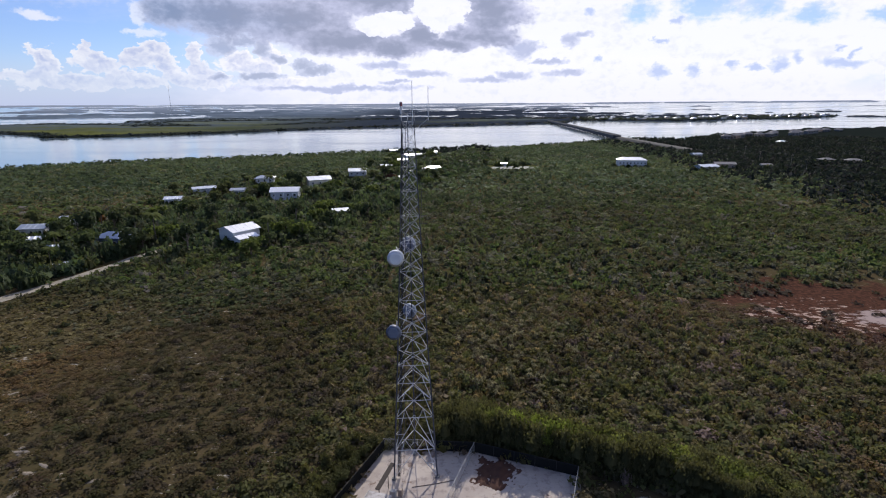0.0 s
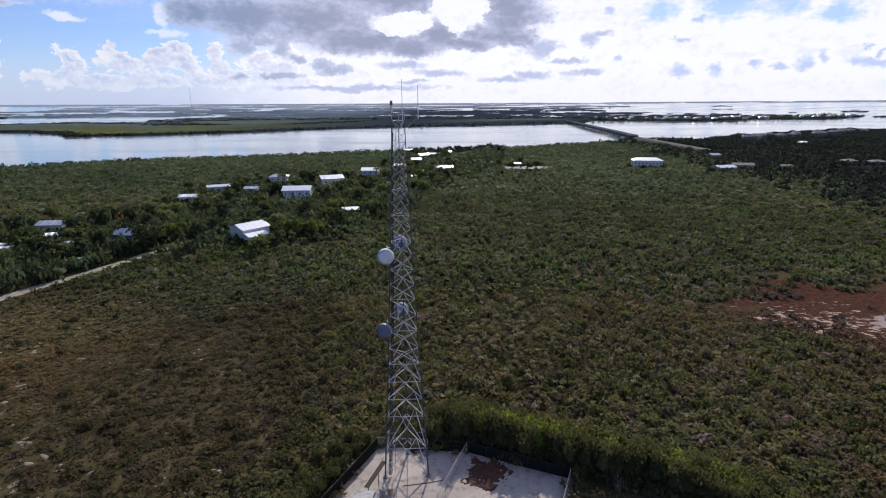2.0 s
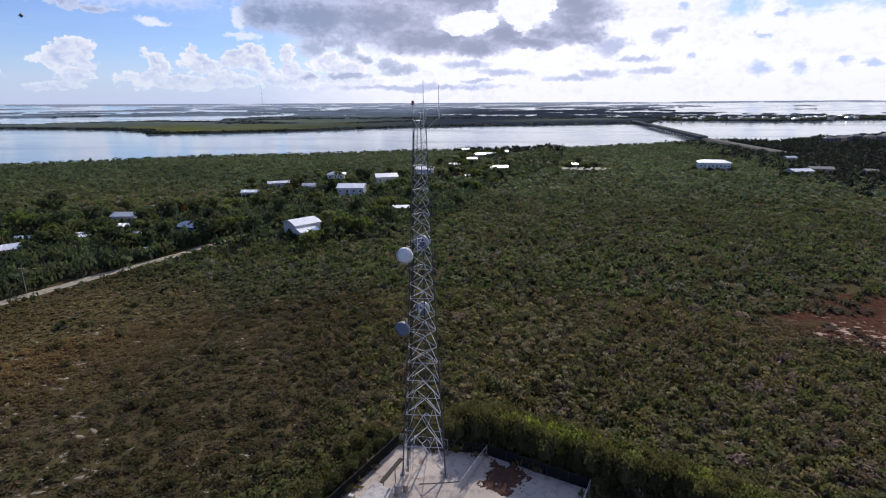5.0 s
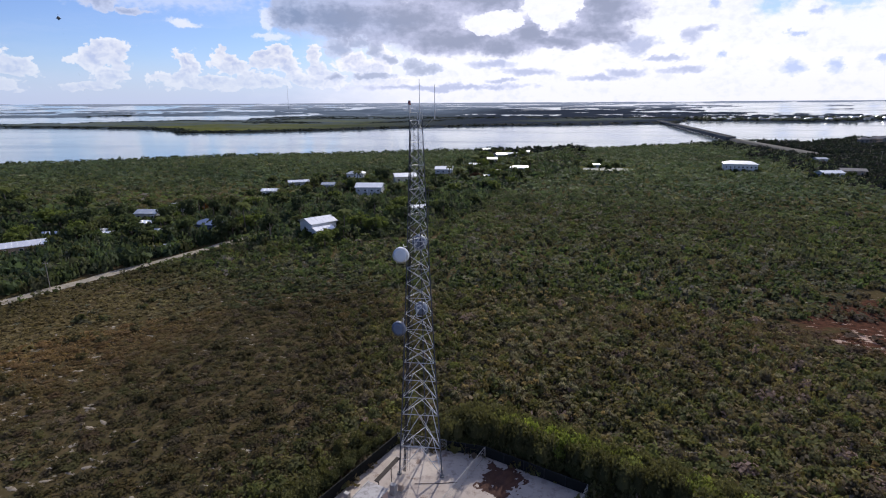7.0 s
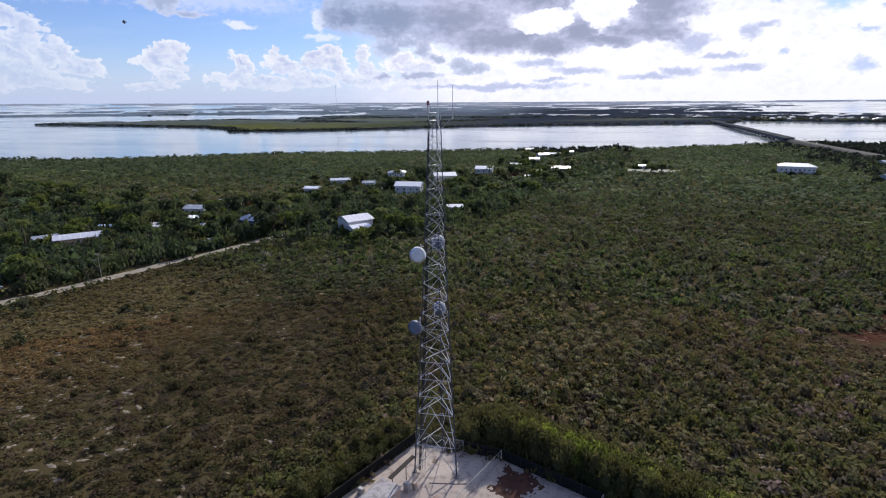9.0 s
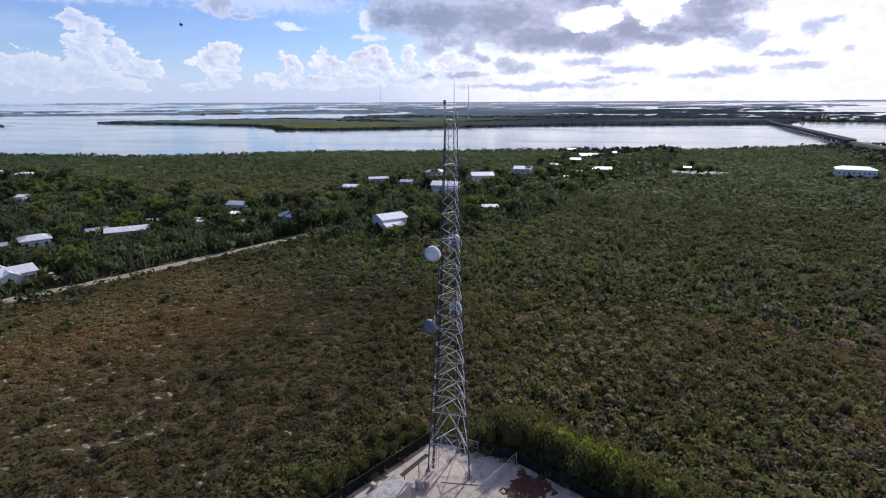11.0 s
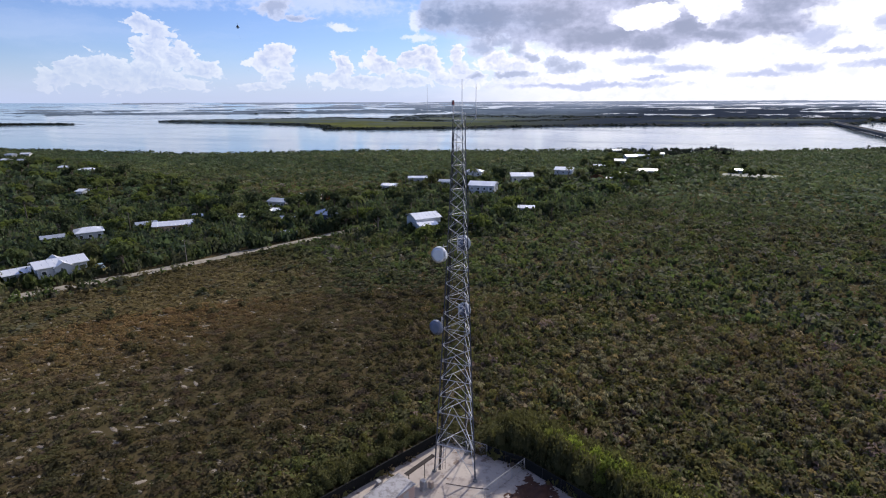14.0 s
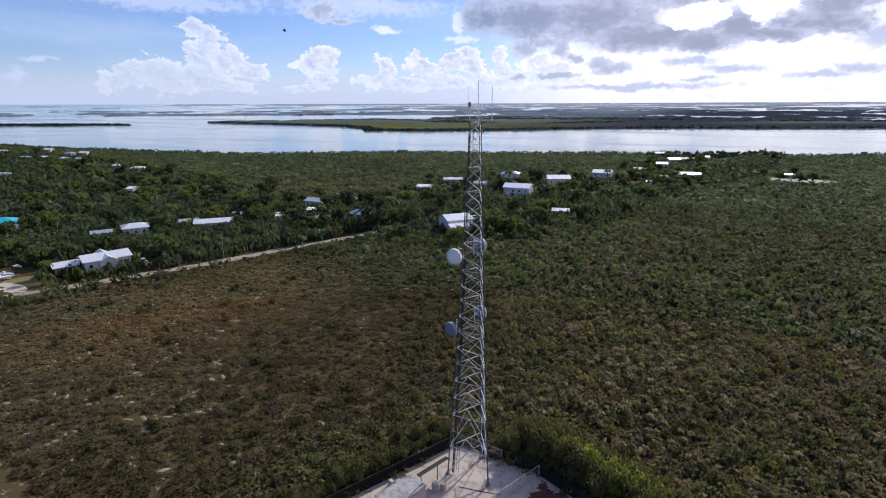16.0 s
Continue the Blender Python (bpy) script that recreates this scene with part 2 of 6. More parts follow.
def surface(name, base, rough=0.7, metal=0.0, var=0.15, scale=1.0, bump=0.0, bump_scale=8.0, stain=None, stain_at=0.6, spec=0.4, per_object=0.0):
    """A plain procedural surface: base colour with coarse and fine variation, stains and relief."""
    if name in MATS:
        return MATS[name]
    m = bpy.data.materials.new(name)
    m.use_nodes = True
    k = Nodes(m.node_tree)
    pos = k.n("ShaderNodeTexCoord").outputs["Object"]
    coarse = k.noise(pos, 0.35 * scale, 4.0)
    fine = k.noise(pos, 4.0 * scale, 5.0, 0.65)
    v = k.math("ADD", k.math("MULTIPLY", k.math("SUBTRACT", coarse, 0.5), 2.2 * var), k.math("MULTIPLY", k.math("SUBTRACT", fine, 0.5), 1.6 * var))
    if per_object:
        v = k.math("ADD", v, k.math("MULTIPLY", k.math("SUBTRACT", k.n("ShaderNodeObjectInfo").outputs["Random"], 0.5), per_object))
    f = k.math("ADD", 1.0, v)
    cmb = k.n("ShaderNodeCombineColor")
    for s in cmb.inputs[:3]:
        k.put(s, f)
    col = k.mix(1.0, rgb(*base), cmb.outputs[0], "MULTIPLY")
    if stain:
        col = k.mix(k.math("MULTIPLY", k.step(k.noise(pos, 0.9 * scale, 6.0, 0.65), stain_at - 0.08, stain_at + 0.1), 0.8), col, rgb(*stain))
    p = k.n("ShaderNodeBsdfPrincipled")
    k.put(p.inputs["Base Color"], col)
    p.inputs["Roughness"].default_value = rough
    p.inputs["Metallic"].default_value = metal
    p.inputs["Specular IOR Level"].default_value = spec
    if bump:
        b = k.n("ShaderNodeBump")
        b.inputs["Strength"].default_value = bump
        b.inputs["Distance"].default_value = 0.05
        k.put(b.inputs["Height"], k.noise(pos, bump_scale, 5.0))
        k.put(p.inputs["Normal"], b.outputs[0])
    o = k.n("ShaderNodeOutputMaterial")
    k.put(o.inputs[0], p.outputs[0])
    MATS[name] = m
    return m


def leaf_material(name, through_share=0.38):
    """Foliage: the plant's own colour from its mesh, varied leaf by leaf and over the land."""
    m = bpy.data.materials.new(name)
    m.use_nodes = True
    k = Nodes(m.node_tree)
    a = k.n("ShaderNodeAttribute")
    a.attribute_name = "leaf_colour"
    geo = k.n("ShaderNodeNewGeometry")
    isl = k.math("ADD", 0.88, k.math("MULTIPLY", geo.outputs["Random Per Island"], 0.24))
    pos = k.n("ShaderNodeTexCoord").outputs["Object"]
    wide = k.math("ADD", 0.72, k.math("MULTIPLY", k.noise(pos, 0.03, 4.0), 0.56))
    fine = k.math("ADD", 0.8, k.math("MULTIPLY", k.noise(pos, 2.5, 3.0), 0.4))
    f = k.math("MULTIPLY", k.math("MULTIPLY", isl, wide), fine)
    cmb = k.n("ShaderNodeCombineColor")
    for s in cmb.inputs[:3]:
        k.put(s, f)
    col = k.mix(1.0, a.outputs["Color"], cmb.outputs[0], "MULTIPLY")
    p = k.n("ShaderNodeBsdfPrincipled")
    k.put(p.inputs["Base Color"], col)
    p.inputs["Roughness"].default_value = 0.8
    p.inputs["Specular IOR Level"].default_value = 0.06
    # each face stands for a spray of small leaves that turn up to the light
    spray = k.vec("NORMALIZE", k.vec("ADD", k.vec("MULTIPLY", geo.outputs["Normal"], (0.36, 0.36, 0.36)), (0.0, 0.0, 0.66)))
    k.put(p.inputs["Normal"], spray)
    tr = k.n("ShaderNodeBsdfTranslucent")
    k.put(tr.inputs[0], k.mix(1.0, col, rgb(1.12, 1.16, 0.80), "MULTIPLY"))
    mx = k.n("ShaderNodeMixShader")
    mx.inputs[0].default_value = through_share
    k.put(mx.inputs[1], p.outputs[0])
    k.put(mx.inputs[2], tr.outputs[0])
    o = k.n("ShaderNodeOutputMaterial")
    k.put(o.inputs[0], mx.outputs[0])
    return m


LEAF = leaf_material("leaf")
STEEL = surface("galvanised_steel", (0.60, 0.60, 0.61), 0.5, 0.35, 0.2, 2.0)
LEG_STEEL = surface("dark_leg_steel", (0.075, 0.082, 0.105), 0.5, 0.4, 0.2, 2.0)
WHITE_PAINT = surface("white_paint", (0.78, 0.79, 0.80), 0.5, 0.0, 0.06, 1.0)
RADOME = surface("radome_white", (0.72, 0.75, 0.80), 0.45, 0.0, 0.05, 1.0)
# dark grey holds the shade on the lower dish's face; dish backs share it
RADOME_SHADE_GREY = surface("radome_shade_grey", (0.15, 0.175, 0.24), 0.5, 0.0, 0.07, 1.0)
RADOME_BACK = surface("radome_pale_grey", (0.34, 0.38, 0.44), 0.5, 0.0, 0.07, 1.0)
ROOF_WHITE = surface("white_metal_roof", (0.86, 0.86, 0.87), 0.36, 0.35, 0.08, 0.8)
ROOF_GREY = surface("grey_metal_roof", (0.42, 0.45, 0.50), 0.42, 0.3, 0.12, 0.8)
ROOF_DULL = surface("dull_shingle_roof", (0.20, 0.19, 0.19), 0.85, 0.0, 0.15, 0.8)
ROOF_BLUE = surface("blue_metal_roof", (0.16, 0.21, 0.34), 0.48, 0.2, 0.12, 0.8)
ROOF_TEAL = surface("teal_roof", (0.03, 0.38, 0.50), 0.5, 0.0, 0.1, 0.8)
WALL_WHITE = surface("white_render", (0.58, 0.59, 0.60), 0.8, 0.0, 0.08, 0.8)
WALL_CREAM = surface("cream_boards", (0.62, 0.58, 0.48), 0.8, 0.0, 0.1, 0.8)
WALL_GREY = surface("grey_boards", (0.40, 0.43, 0.47), 0.8, 0.0, 0.1, 0.8)
WALL_BLUE = surface("blue_boards", (0.12, 0.16, 0.28), 0.8, 0.0, 0.1, 0.8)
WALL_TAN = surface("tan_render", (0.45, 0.33, 0.24), 0.8, 0.0, 0.1, 0.8)
GLASS = surface("dark_window_glass", (0.03, 0.04, 0.05), 0.08, 0.0, 0.0, 1.0, spec=0.8)
CONCRETE = surface("concrete", (0.38, 0.37, 0.35), 0.85, 0.0, 0.2, 1.0, 0.3)
DARK_CONCRETE = surface("dark_grey_concrete", (0.17, 0.17, 0.17), 0.9, 0.0, 0.2, 1.0)
DARK_TIMBER = surface("weathered_timber", (0.12, 0.10, 0.08), 0.85, 0.0, 0.25, 2.0)


def ground_material():
    m = bpy.data.materials.new("scrub_soil")
    m.use_nodes = True
    k = Nodes(m.node_tree)
    pos = k.n("ShaderNodeTexCoord").outputs["Object"]
    a = k.noise(pos, 0.05, 5.0, 0.6)
    b = k.noise(pos, 0.9, 6.0, 0.65)
    c = k.noise(pos, 6.0, 4.0, 0.6)
    col = k.mix(k.step(a, 0.35, 0.65), rgb(0.068, 0.057, 0.028), rgb(0.086, 0.066, 0.036))
    col = k.mix(k.step(b, 0.52, 0.66), col, rgb(0.108, 0.080, 0.044))
    col = k.mix(k.math("MULTIPLY", k.step(k.noise(k.vec("MULTIPLY", pos, (0.5, 1.3, 1.0)), 0.8, 5.0, 0.6), 0.60, 0.68), k.step(a, 0.42, 0.55)), col, rgb(0.42, 0.38, 0.32))
    # the red-brown bare flat with pale marl showing through
    off = k.vec("MULTIPLY", k.vec("SUBTRACT", pos, (103.0, 131.0, 0.0)), (1 / 35.0, 1 / 31.0, 0.0))
    flat = k.math("ADD", k.math("SUBTRACT", 1.0, k.vec("LENGTH", off)), k.math("MULTIPLY", k.math("SUBTRACT", k.noise(pos, 0.09, 5.0, 0.6), 0.5), 1.1))
    marl_n = k.noise(k.vec("MULTIPLY", pos, (0.7, 1.3, 1.0)), 0.42, 6.0, 0.66)
    pan = k.vec("MULTIPLY", k.vec("SUBTRACT", pos, (112.0, 122.0, 0.0)), (1 / 13.0, 1 / 6.5, 0.0))
    pan = k.math("ADD", k.math("SUBTRACT", 1.0, k.vec("LENGTH", pan)), k.math("MULTIPLY", k.math("SUBTRACT", marl_n, 0.5), 2.4))
    veins = k.vec("MULTIPLY", k.vec("SUBTRACT", pos, (90.0, 121.0, 0.0)), (1 / 22.0, 1 / 15.0, 0.0))
    veins = k.math("MULTIPLY", k.math("SUBTRACT", 1.0, k.vec("LENGTH", veins)), 0.11)
    red = k.mix(k.step(b, 0.38, 0.62), rgb(0.050, 0.027, 0.020), rgb(0.105, 0.050, 0.033))
    red = k.mix(k.step(k.math("ADD", marl_n, veins), 0.585, 0.64), red, rgb(0.46, 0.34, 0.275))
    red = k.mix(k.step(pan, 0.05, 0.35), red, rgb(0.36, 0.28, 0.255))
    col = k.mix(k.step(flat, 0.12, 0.34), col, red)
    at = k.n("ShaderNodeAttribute")
    at.attribute_name = "cover"
    # woods, mangrove and grass of the far land; their colour holds haze and cloud shade
    v = k.math("ADD", 0.65, k.math("MULTIPLY", k.noise(pos, 0.11, 6.0, 0.7), 0.7))
    cmb = k.n("ShaderNodeCombineColor")
    for s in cmb.inputs[:3]:
        k.put(s, v)
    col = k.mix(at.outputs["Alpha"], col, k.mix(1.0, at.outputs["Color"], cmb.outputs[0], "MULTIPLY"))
    p = k.n("ShaderNodeBsdfPrincipled")
    k.put(p.inputs["Base Color"], col)
    p.inputs["Roughness"].default_value = 1.0
    p.inputs["Specular IOR Level"].default_value = 0.0
    o = k.n("ShaderNodeOutputMaterial")
    k.put(o.inputs[0], p.outputs[0])
    return m


def water_material():
    m = bpy.data.materials.new("sea_water")
    m.use_nodes = True
    k = Nodes(m.node_tree)
    pos = k.n("ShaderNodeTexCoord").outputs["Object"]
    p = k.n("ShaderNodeBsdfPrincipled")
    wide = k.noise(k.vec("MULTIPLY", pos, (0.4, 1.0, 1.0)), 0.006, 5.0, 0.6)
    k.put(p.inputs["Base Color"], k.mix(k.step(wide, 0.35, 0.65), rgb(0.15, 0.205, 0.25), rgb(0.20, 0.25, 0.275)))
    k.put(p.inputs["Roughness"], k.math("ADD", 0.06, k.math("MULTIPLY", k.step(wide, 0.4, 0.7), 0.10)))
    p.inputs["IOR"].default_value = 1.33
    b = k.n("ShaderNodeBump")
    b.inputs["Strength"].default_value = 0.10
    b.inputs["Distance"].default_value = 0.25
    k.put(b.inputs["Height"], k.noise(k.vec("MULTIPLY", pos, (0.5, 1.0, 1.0)), 0.35, 4.0, 0.6))
    k.put(p.inputs["Normal"], b.outputs[0])
    o = k.n("ShaderNodeOutputMaterial")
    k.put(o.inputs[0], p.outputs[0])
    return m


# ---- the lie of the land ----
def hash2(ix, iy, seed):
    h = np.sin(ix * 127.1 + iy * 311.7 + seed * 74.7) * 43758.5453
    return h - np.floor(h)


def vnoise(x, y, seed=0):
    ix, iy = np.floor(x), np.floor(y)
    fx, fy = x - ix, y - iy
    fx, fy = fx * fx * (3 - 2 * fx), fy * fy * (3 - 2 * fy)
    a, b = hash2(ix, iy, seed), hash2(ix + 1, iy, seed)
    c, d = hash2(ix, iy + 1, seed), hash2(ix + 1, iy + 1, seed)
    return (a + (b - a) * fx) * (1 - fy) + (c + (d - c) * fx) * fy


def fbm(x, y, seed=0, octaves=4):
    out, amp, tot = 0.0, 1.0, 0.0
    for i in range(octaves):
        out = out + amp * vnoise(x * 2 ** i, y * 2 ** i, seed + i)
        tot += amp
        amp *= 0.5
    return out / tot - 0.5


def bowl(r):
    """The far rim is raised so that the horizon stands where a true one would."""
    return 68 * (np.maximum(0, r - 1500) / 3400) ** 2


NEAR_SHORE = [(-4000, -800), (-1500, 255), (-870, 355), (-660, 388), (-484, 412), (-392, 470), (-322, 524), (-225, 560), (-118, 612), (38, 662), (131, 716), (235, 790), (255, 835), (285, 835), (345, 790), (510, 955), (770, 1120), (940, 1160), (1600, 1250), (4000, 1250)]
FAR_SHORE = [(-1500, 1175), (-1089, 1135), (-925, 1118), (-800, 1060), (-722, 985), (-704, 955), (-593, 978), (-438, 1100), (-246, 1290), (-119, 1373), (113, 1451), (285, 1556), (354, 1600), (430, 1800), (560, 1740), (720, 1690), (1000, 1760), (1333, 1890), (1460, 2030)]


def ellipse(x, y, cx, cy, a, b, turn=0.0):
    """Metres inside (+) or outside (-) of an ellipse, roughly."""
    c, s = math.cos(radians(turn)), math.sin(radians(turn))
    u, v = (x - cx) * c + (y - cy) * s, -(x - cx) * s + (y - cy) * c
    q = np.sqrt((u / a) ** 2 + (v / b) ** 2)
    return (1 - q) * b


LAGOONS = [(-1338, 1974, 428, 144, 136), (-1171, 2342, 140, 63, 150), (-759, 1497, 68, 25, 160), (-369, 1637, 88, 22, 60), (-86, 2460, 287, 36, 0), (-549, 2536, 85, 31, 0), (190, 2514, 160, 40, 10), (53, 3260, 343, 97, 35), (-1089, 3161, 103, 45, 60), (-642, 2547, 113, 46, 20), (-146, 3529, 284, 38, 0), (776, 2479, 208, 46, -15), (-817, 1554, 38, 16, 120)]
STRIPS = [(-1966, 659, 527, 39, 33), (-2070, 2024, 785, 108, 46), (-3021, 1778, 241, 14, 55), (-3396, 1637, 160, 12, 90), (-2866, 1172, 34, 11, 40), (-2932, 2694, 182, 18, 70), (1594, 1824, 230, 21, -40)]


def land(x, y):
    """Metres inland (+) or out at sea (-), roughly."""
    r = np.hypot(x, y)
    wob = 26 * fbm(x / 55, y / 55, 3) + 60 * fbm(x / 240, y / 240, 9)
    near = np.interp(x, *zip(*NEAR_SHORE)) - y + 0.45 * wob
    front = y - np.interp(x, *zip(*FAR_SHORE)) + 0.5 * wob
    back = np.interp(x, [-1500, -1100, -700, 300, 500, 1000, 1460], [1260, 1900, 5200, 5200, 2900, 2500, 2060]) - y
    main = np.minimum(np.minimum(front, back + wob), np.minimum(x + 1505, 1470 - x))
    az = np.degrees(np.arctan2(x, y))
    slits = fbm(az / 3.2, r / 80.0, 27) + 0.075 - 0.05 * np.clip((r - 2400) / 1500, 0, 1) - 0.05 * np.clip((az + 14) / 10, 0, 1)
    main = np.where(r > 1950, np.minimum(main, slits * 300), main)
    for cx, cy, a, b, t in LAGOONS:
        main = np.minimum(main, -ellipse(x, y, cx, cy, a, b, t) + 0.35 * wob)
    for cx, cy, a, b, t in STRIPS:
        main = np.maximum(main, ellipse(x, y, cx, cy, a, b, t) + 0.25 * wob)
    bands = fbm(az / 5.0, r / 190.0, 21) + np.interp(az, [-75, -50, -38, -22, 8, 17, 45], [-0.20, -0.16, -0.02, 0.12, 0.09, -0.20, -0.27])
    far = np.where(r > 2750, np.minimum(bands, slits + 0.03) * 300, -400.0)
    rim = np.where((r > 4620) & (az > -55), 20.0 + 300 * fbm(az / 3.0, r / 300.0, 33), -400.0)
    far = np.maximum(far, rim)
    return np.maximum(np.maximum(near, main), far)


def from_arrays(name, verts, faces, smooth=False):
    """A mesh from vertex and quad arrays."""
    me = bpy.data.meshes.new(name)
    nv, nf = len(verts), len(faces)
    me.vertices.add(nv)
    me.vertices.foreach_set("co", np.ascontiguousarray(verts, np.float32).ravel())
    me.loops.add(nf * faces.shape[1])
    me.loops.foreach_set("vertex_index", np.ascontiguousarray(faces, np.int32).ravel())
    me.polygons.add(nf)
    me.polygons.foreach_set("loop_start", np.arange(0, nf * faces.shape[1], faces.shape[1], dtype=np.int32))
    if smooth:
        me.polygons.foreach_set("use_smooth", np.ones(nf, bool))
    me.update(calc_edges=True)
    return me


def colour_attribute(me, name, cols):
    at = me.attributes.new(name, "FLOAT_COLOR", "POINT")
    at.data.foreach_set("color", np.ascontiguousarray(cols, np.float32).ravel())


def polar(radii, angles):
    rr, aa = np.meshgrid(radii, angles, indexing="ij")
    x, y = rr * np.sin(np.radians(aa)), rr * np.cos(np.radians(aa))
    n, m = len(radii), len(angles)
    i, j = np.meshgrid(np.arange(n - 1), np.arange(m), indexing="ij")
    j2 = (j + 1) % m
    faces = np.stack([i * m + j, (i + 1) * m + j, (i + 1) * m + j2, i * m + j2], -1).reshape(-1, 4)[:, ::-1]
    return rr.ravel(), x.ravel(), y.ravel(), faces


def woods_and_cloud_shade(x, y):
    """Where the taller hammock grows, east of the scrub, and colours are darkened for cloud shade."""
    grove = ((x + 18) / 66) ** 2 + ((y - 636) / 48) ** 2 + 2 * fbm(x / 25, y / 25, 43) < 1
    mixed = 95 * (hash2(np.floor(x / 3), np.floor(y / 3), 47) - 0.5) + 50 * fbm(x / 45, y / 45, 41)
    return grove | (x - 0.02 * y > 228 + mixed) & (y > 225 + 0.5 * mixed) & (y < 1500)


def build_land():
    down = np.linspace(math.atan(50 / 480), math.atan(50 / 1790), 84)
    radii = np.concatenate([[0.5], np.geomspace(8, 470, 40), 50 / np.tan(down), np.arange(1812, 4900, 32.0), [4900.0]])
    angles = np.concatenate([np.arange(-76, 48, 0.2), np.arange(48, 284, 4.0)])
    r, x, y, faces = polar(radii, angles)
    inland = land(x, y)
    far_land = np.clip((y - 900) / 100, 0, 1) * (np.hypot(x, y) > 900)
    crown = 3.2 + 5.0 * fbm(x / 14, y / 14, 5, 3) + 4 * fbm(x / 90, y / 90, 6, 2)
    z = np.clip(inland / 9.0, -2.5, 0.0) + np.clip(inland / 6.0, 0, 1) * far_land * np.maximum(crown, 0.8)
    z = z * np.interp(r, [3000, 4600], [1.0, 0.45])
    z = np.where((inland > 0) & (far_land < 0.01), 0.0, z)
    z = z + bowl(r)
    me = from_arrays("ground", np.stack([x, y, z], -1), faces, True)
    # what grows over it; farther out the colour takes in blue-grey haze
    green = np.stack([0.080 + 0 * x, 0.092 + 0 * x, 0.030 + 0 * x], -1)
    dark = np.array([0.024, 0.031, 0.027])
    grass = np.array([0.120, 0.125, 0.045])
    mixv = np.clip(0.5 + 2.4 * fbm(x / 160, y / 70, 14), 0, 1)[:, None]
    cov = green * (1 - mixv) + grass * mixv
    fringe = np.clip(1 - (inland - 10) / 45, 0, 1)[:, None]
    cov = cov * (1 - fringe) + dark * fringe
    # distance haze put into the cover colour, blue-grey from 1500 m on
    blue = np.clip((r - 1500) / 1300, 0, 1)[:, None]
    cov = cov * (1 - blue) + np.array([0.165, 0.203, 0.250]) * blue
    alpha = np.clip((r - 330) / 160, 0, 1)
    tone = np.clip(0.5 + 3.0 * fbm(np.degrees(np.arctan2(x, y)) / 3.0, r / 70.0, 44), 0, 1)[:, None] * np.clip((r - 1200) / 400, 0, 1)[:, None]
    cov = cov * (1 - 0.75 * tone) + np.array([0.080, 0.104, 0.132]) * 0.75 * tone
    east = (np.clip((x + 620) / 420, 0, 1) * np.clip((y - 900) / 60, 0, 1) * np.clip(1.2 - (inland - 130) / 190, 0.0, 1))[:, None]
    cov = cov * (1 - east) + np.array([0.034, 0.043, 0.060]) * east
    # the palest haze, coloured onto the land towards the horizon
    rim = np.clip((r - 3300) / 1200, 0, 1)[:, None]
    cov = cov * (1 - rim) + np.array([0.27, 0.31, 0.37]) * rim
    # cloud shade over the eastern woods is put into this darker ground colour
    cov = np.where(woods_and_cloud_shade(x, y)[:, None], dark * 0.7, cov)
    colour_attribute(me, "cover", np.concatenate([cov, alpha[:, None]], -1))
    me.materials.append(ground_material())
    tagged(new("ground", me), "sandy limestone ground under scrub and mangrove, out to the horizon", "ground", kind="structure")
    radii = np.concatenate([np.geomspace(250, 4000, 60), np.linspace(4060, 4905, 14)])
    r, x, y, faces = polar(radii, np.arange(0, 360, 2.0))
    me = from_arrays("water", np.stack([x, y, bowl(r) - 0.25], -1), faces, True)
    me.materials.append(water_material())
    tagged(new("water", me), "calm pale sea water mirroring the cloudy sky", "water", kind="structure")


build_land()


# ---- building blocks ----
def part(name, bm, material, parent=None, label="", smooth=False):
    """Links a bmesh as one mesh object under a thing or under a part."""
    me = bpy.data.meshes.new(name)
    bmesh.ops.recalc_face_normals(bm, faces=bm.faces)
    bm.to_mesh(me)
    bm.free()
    if smooth:
        for p in me.polygons:
            p.use_smooth = True
    me.materials.append(material)
    ob = new(name, me)
    if parent:
        ob.parent = parent
    if label:
        ob["label"] = label
    return ob


def thing(name, m, label, category, group=""):
    ob = new(name)
    ob.matrix_basis = m
    return tagged(ob, label, category, group)


def add_box(bm, cx, cy, cz, sx, sy, sz, m=None):
    mat = Matrix.Translation((cx, cy, cz)) @ Matrix.Diagonal((sx, sy, sz, 1))
    bmesh.ops.create_cube(bm, size=1.0, matrix=(m @ mat) if m else mat)
    return bm


def box(cx, cy, cz, sx, sy, sz, bevel=0.0):
    bm = add_box(bmesh.new(), cx, cy, cz, sx, sy, sz)
    if bevel:
        bmesh.ops.bevel(bm, geom=bm.edges[:], offset=bevel, segments=1, affect="EDGES")
    return bm


def add_tube(bm, a, b, r0, r1=None, sides=6):
    a, b = Vector(a), Vector(b)
    d = b - a
    m = Matrix.Translation((a + b) / 2) @ d.to_track_quat("Z", "Y").to_matrix().to_4x4()
    bmesh.ops.create_cone(bm, cap_ends=True, segments=sides, radius1=r0, radius2=r0 if r1 is None else r1, depth=d.length, matrix=m)
    return bm


def tube(a, b, r0, r1=None, sides=6):
    return add_tube(bmesh.new(), a, b, r0, r1, sides)


def hose(path, sides=6):
    """One skin round a line of (point, radius)."""
    bm = bmesh.new()
    rings = []
    for p, r in path:
        rings.append([bm.verts.new((p[0] + r * math.cos(2 * math.pi * i / sides), p[1] + r * math.sin(2 * math.pi * i / sides), p[2])) for i in range(sides)])
    for lo, hi in zip(rings, rings[1:]):
        for i in range(sides):
            bm.faces.new((lo[i], lo[(i + 1) % sides], hi[(i + 1) % sides], hi[i]))
    bm.faces.new(rings[0])
    bm.faces.new(rings[-1])
    return bm


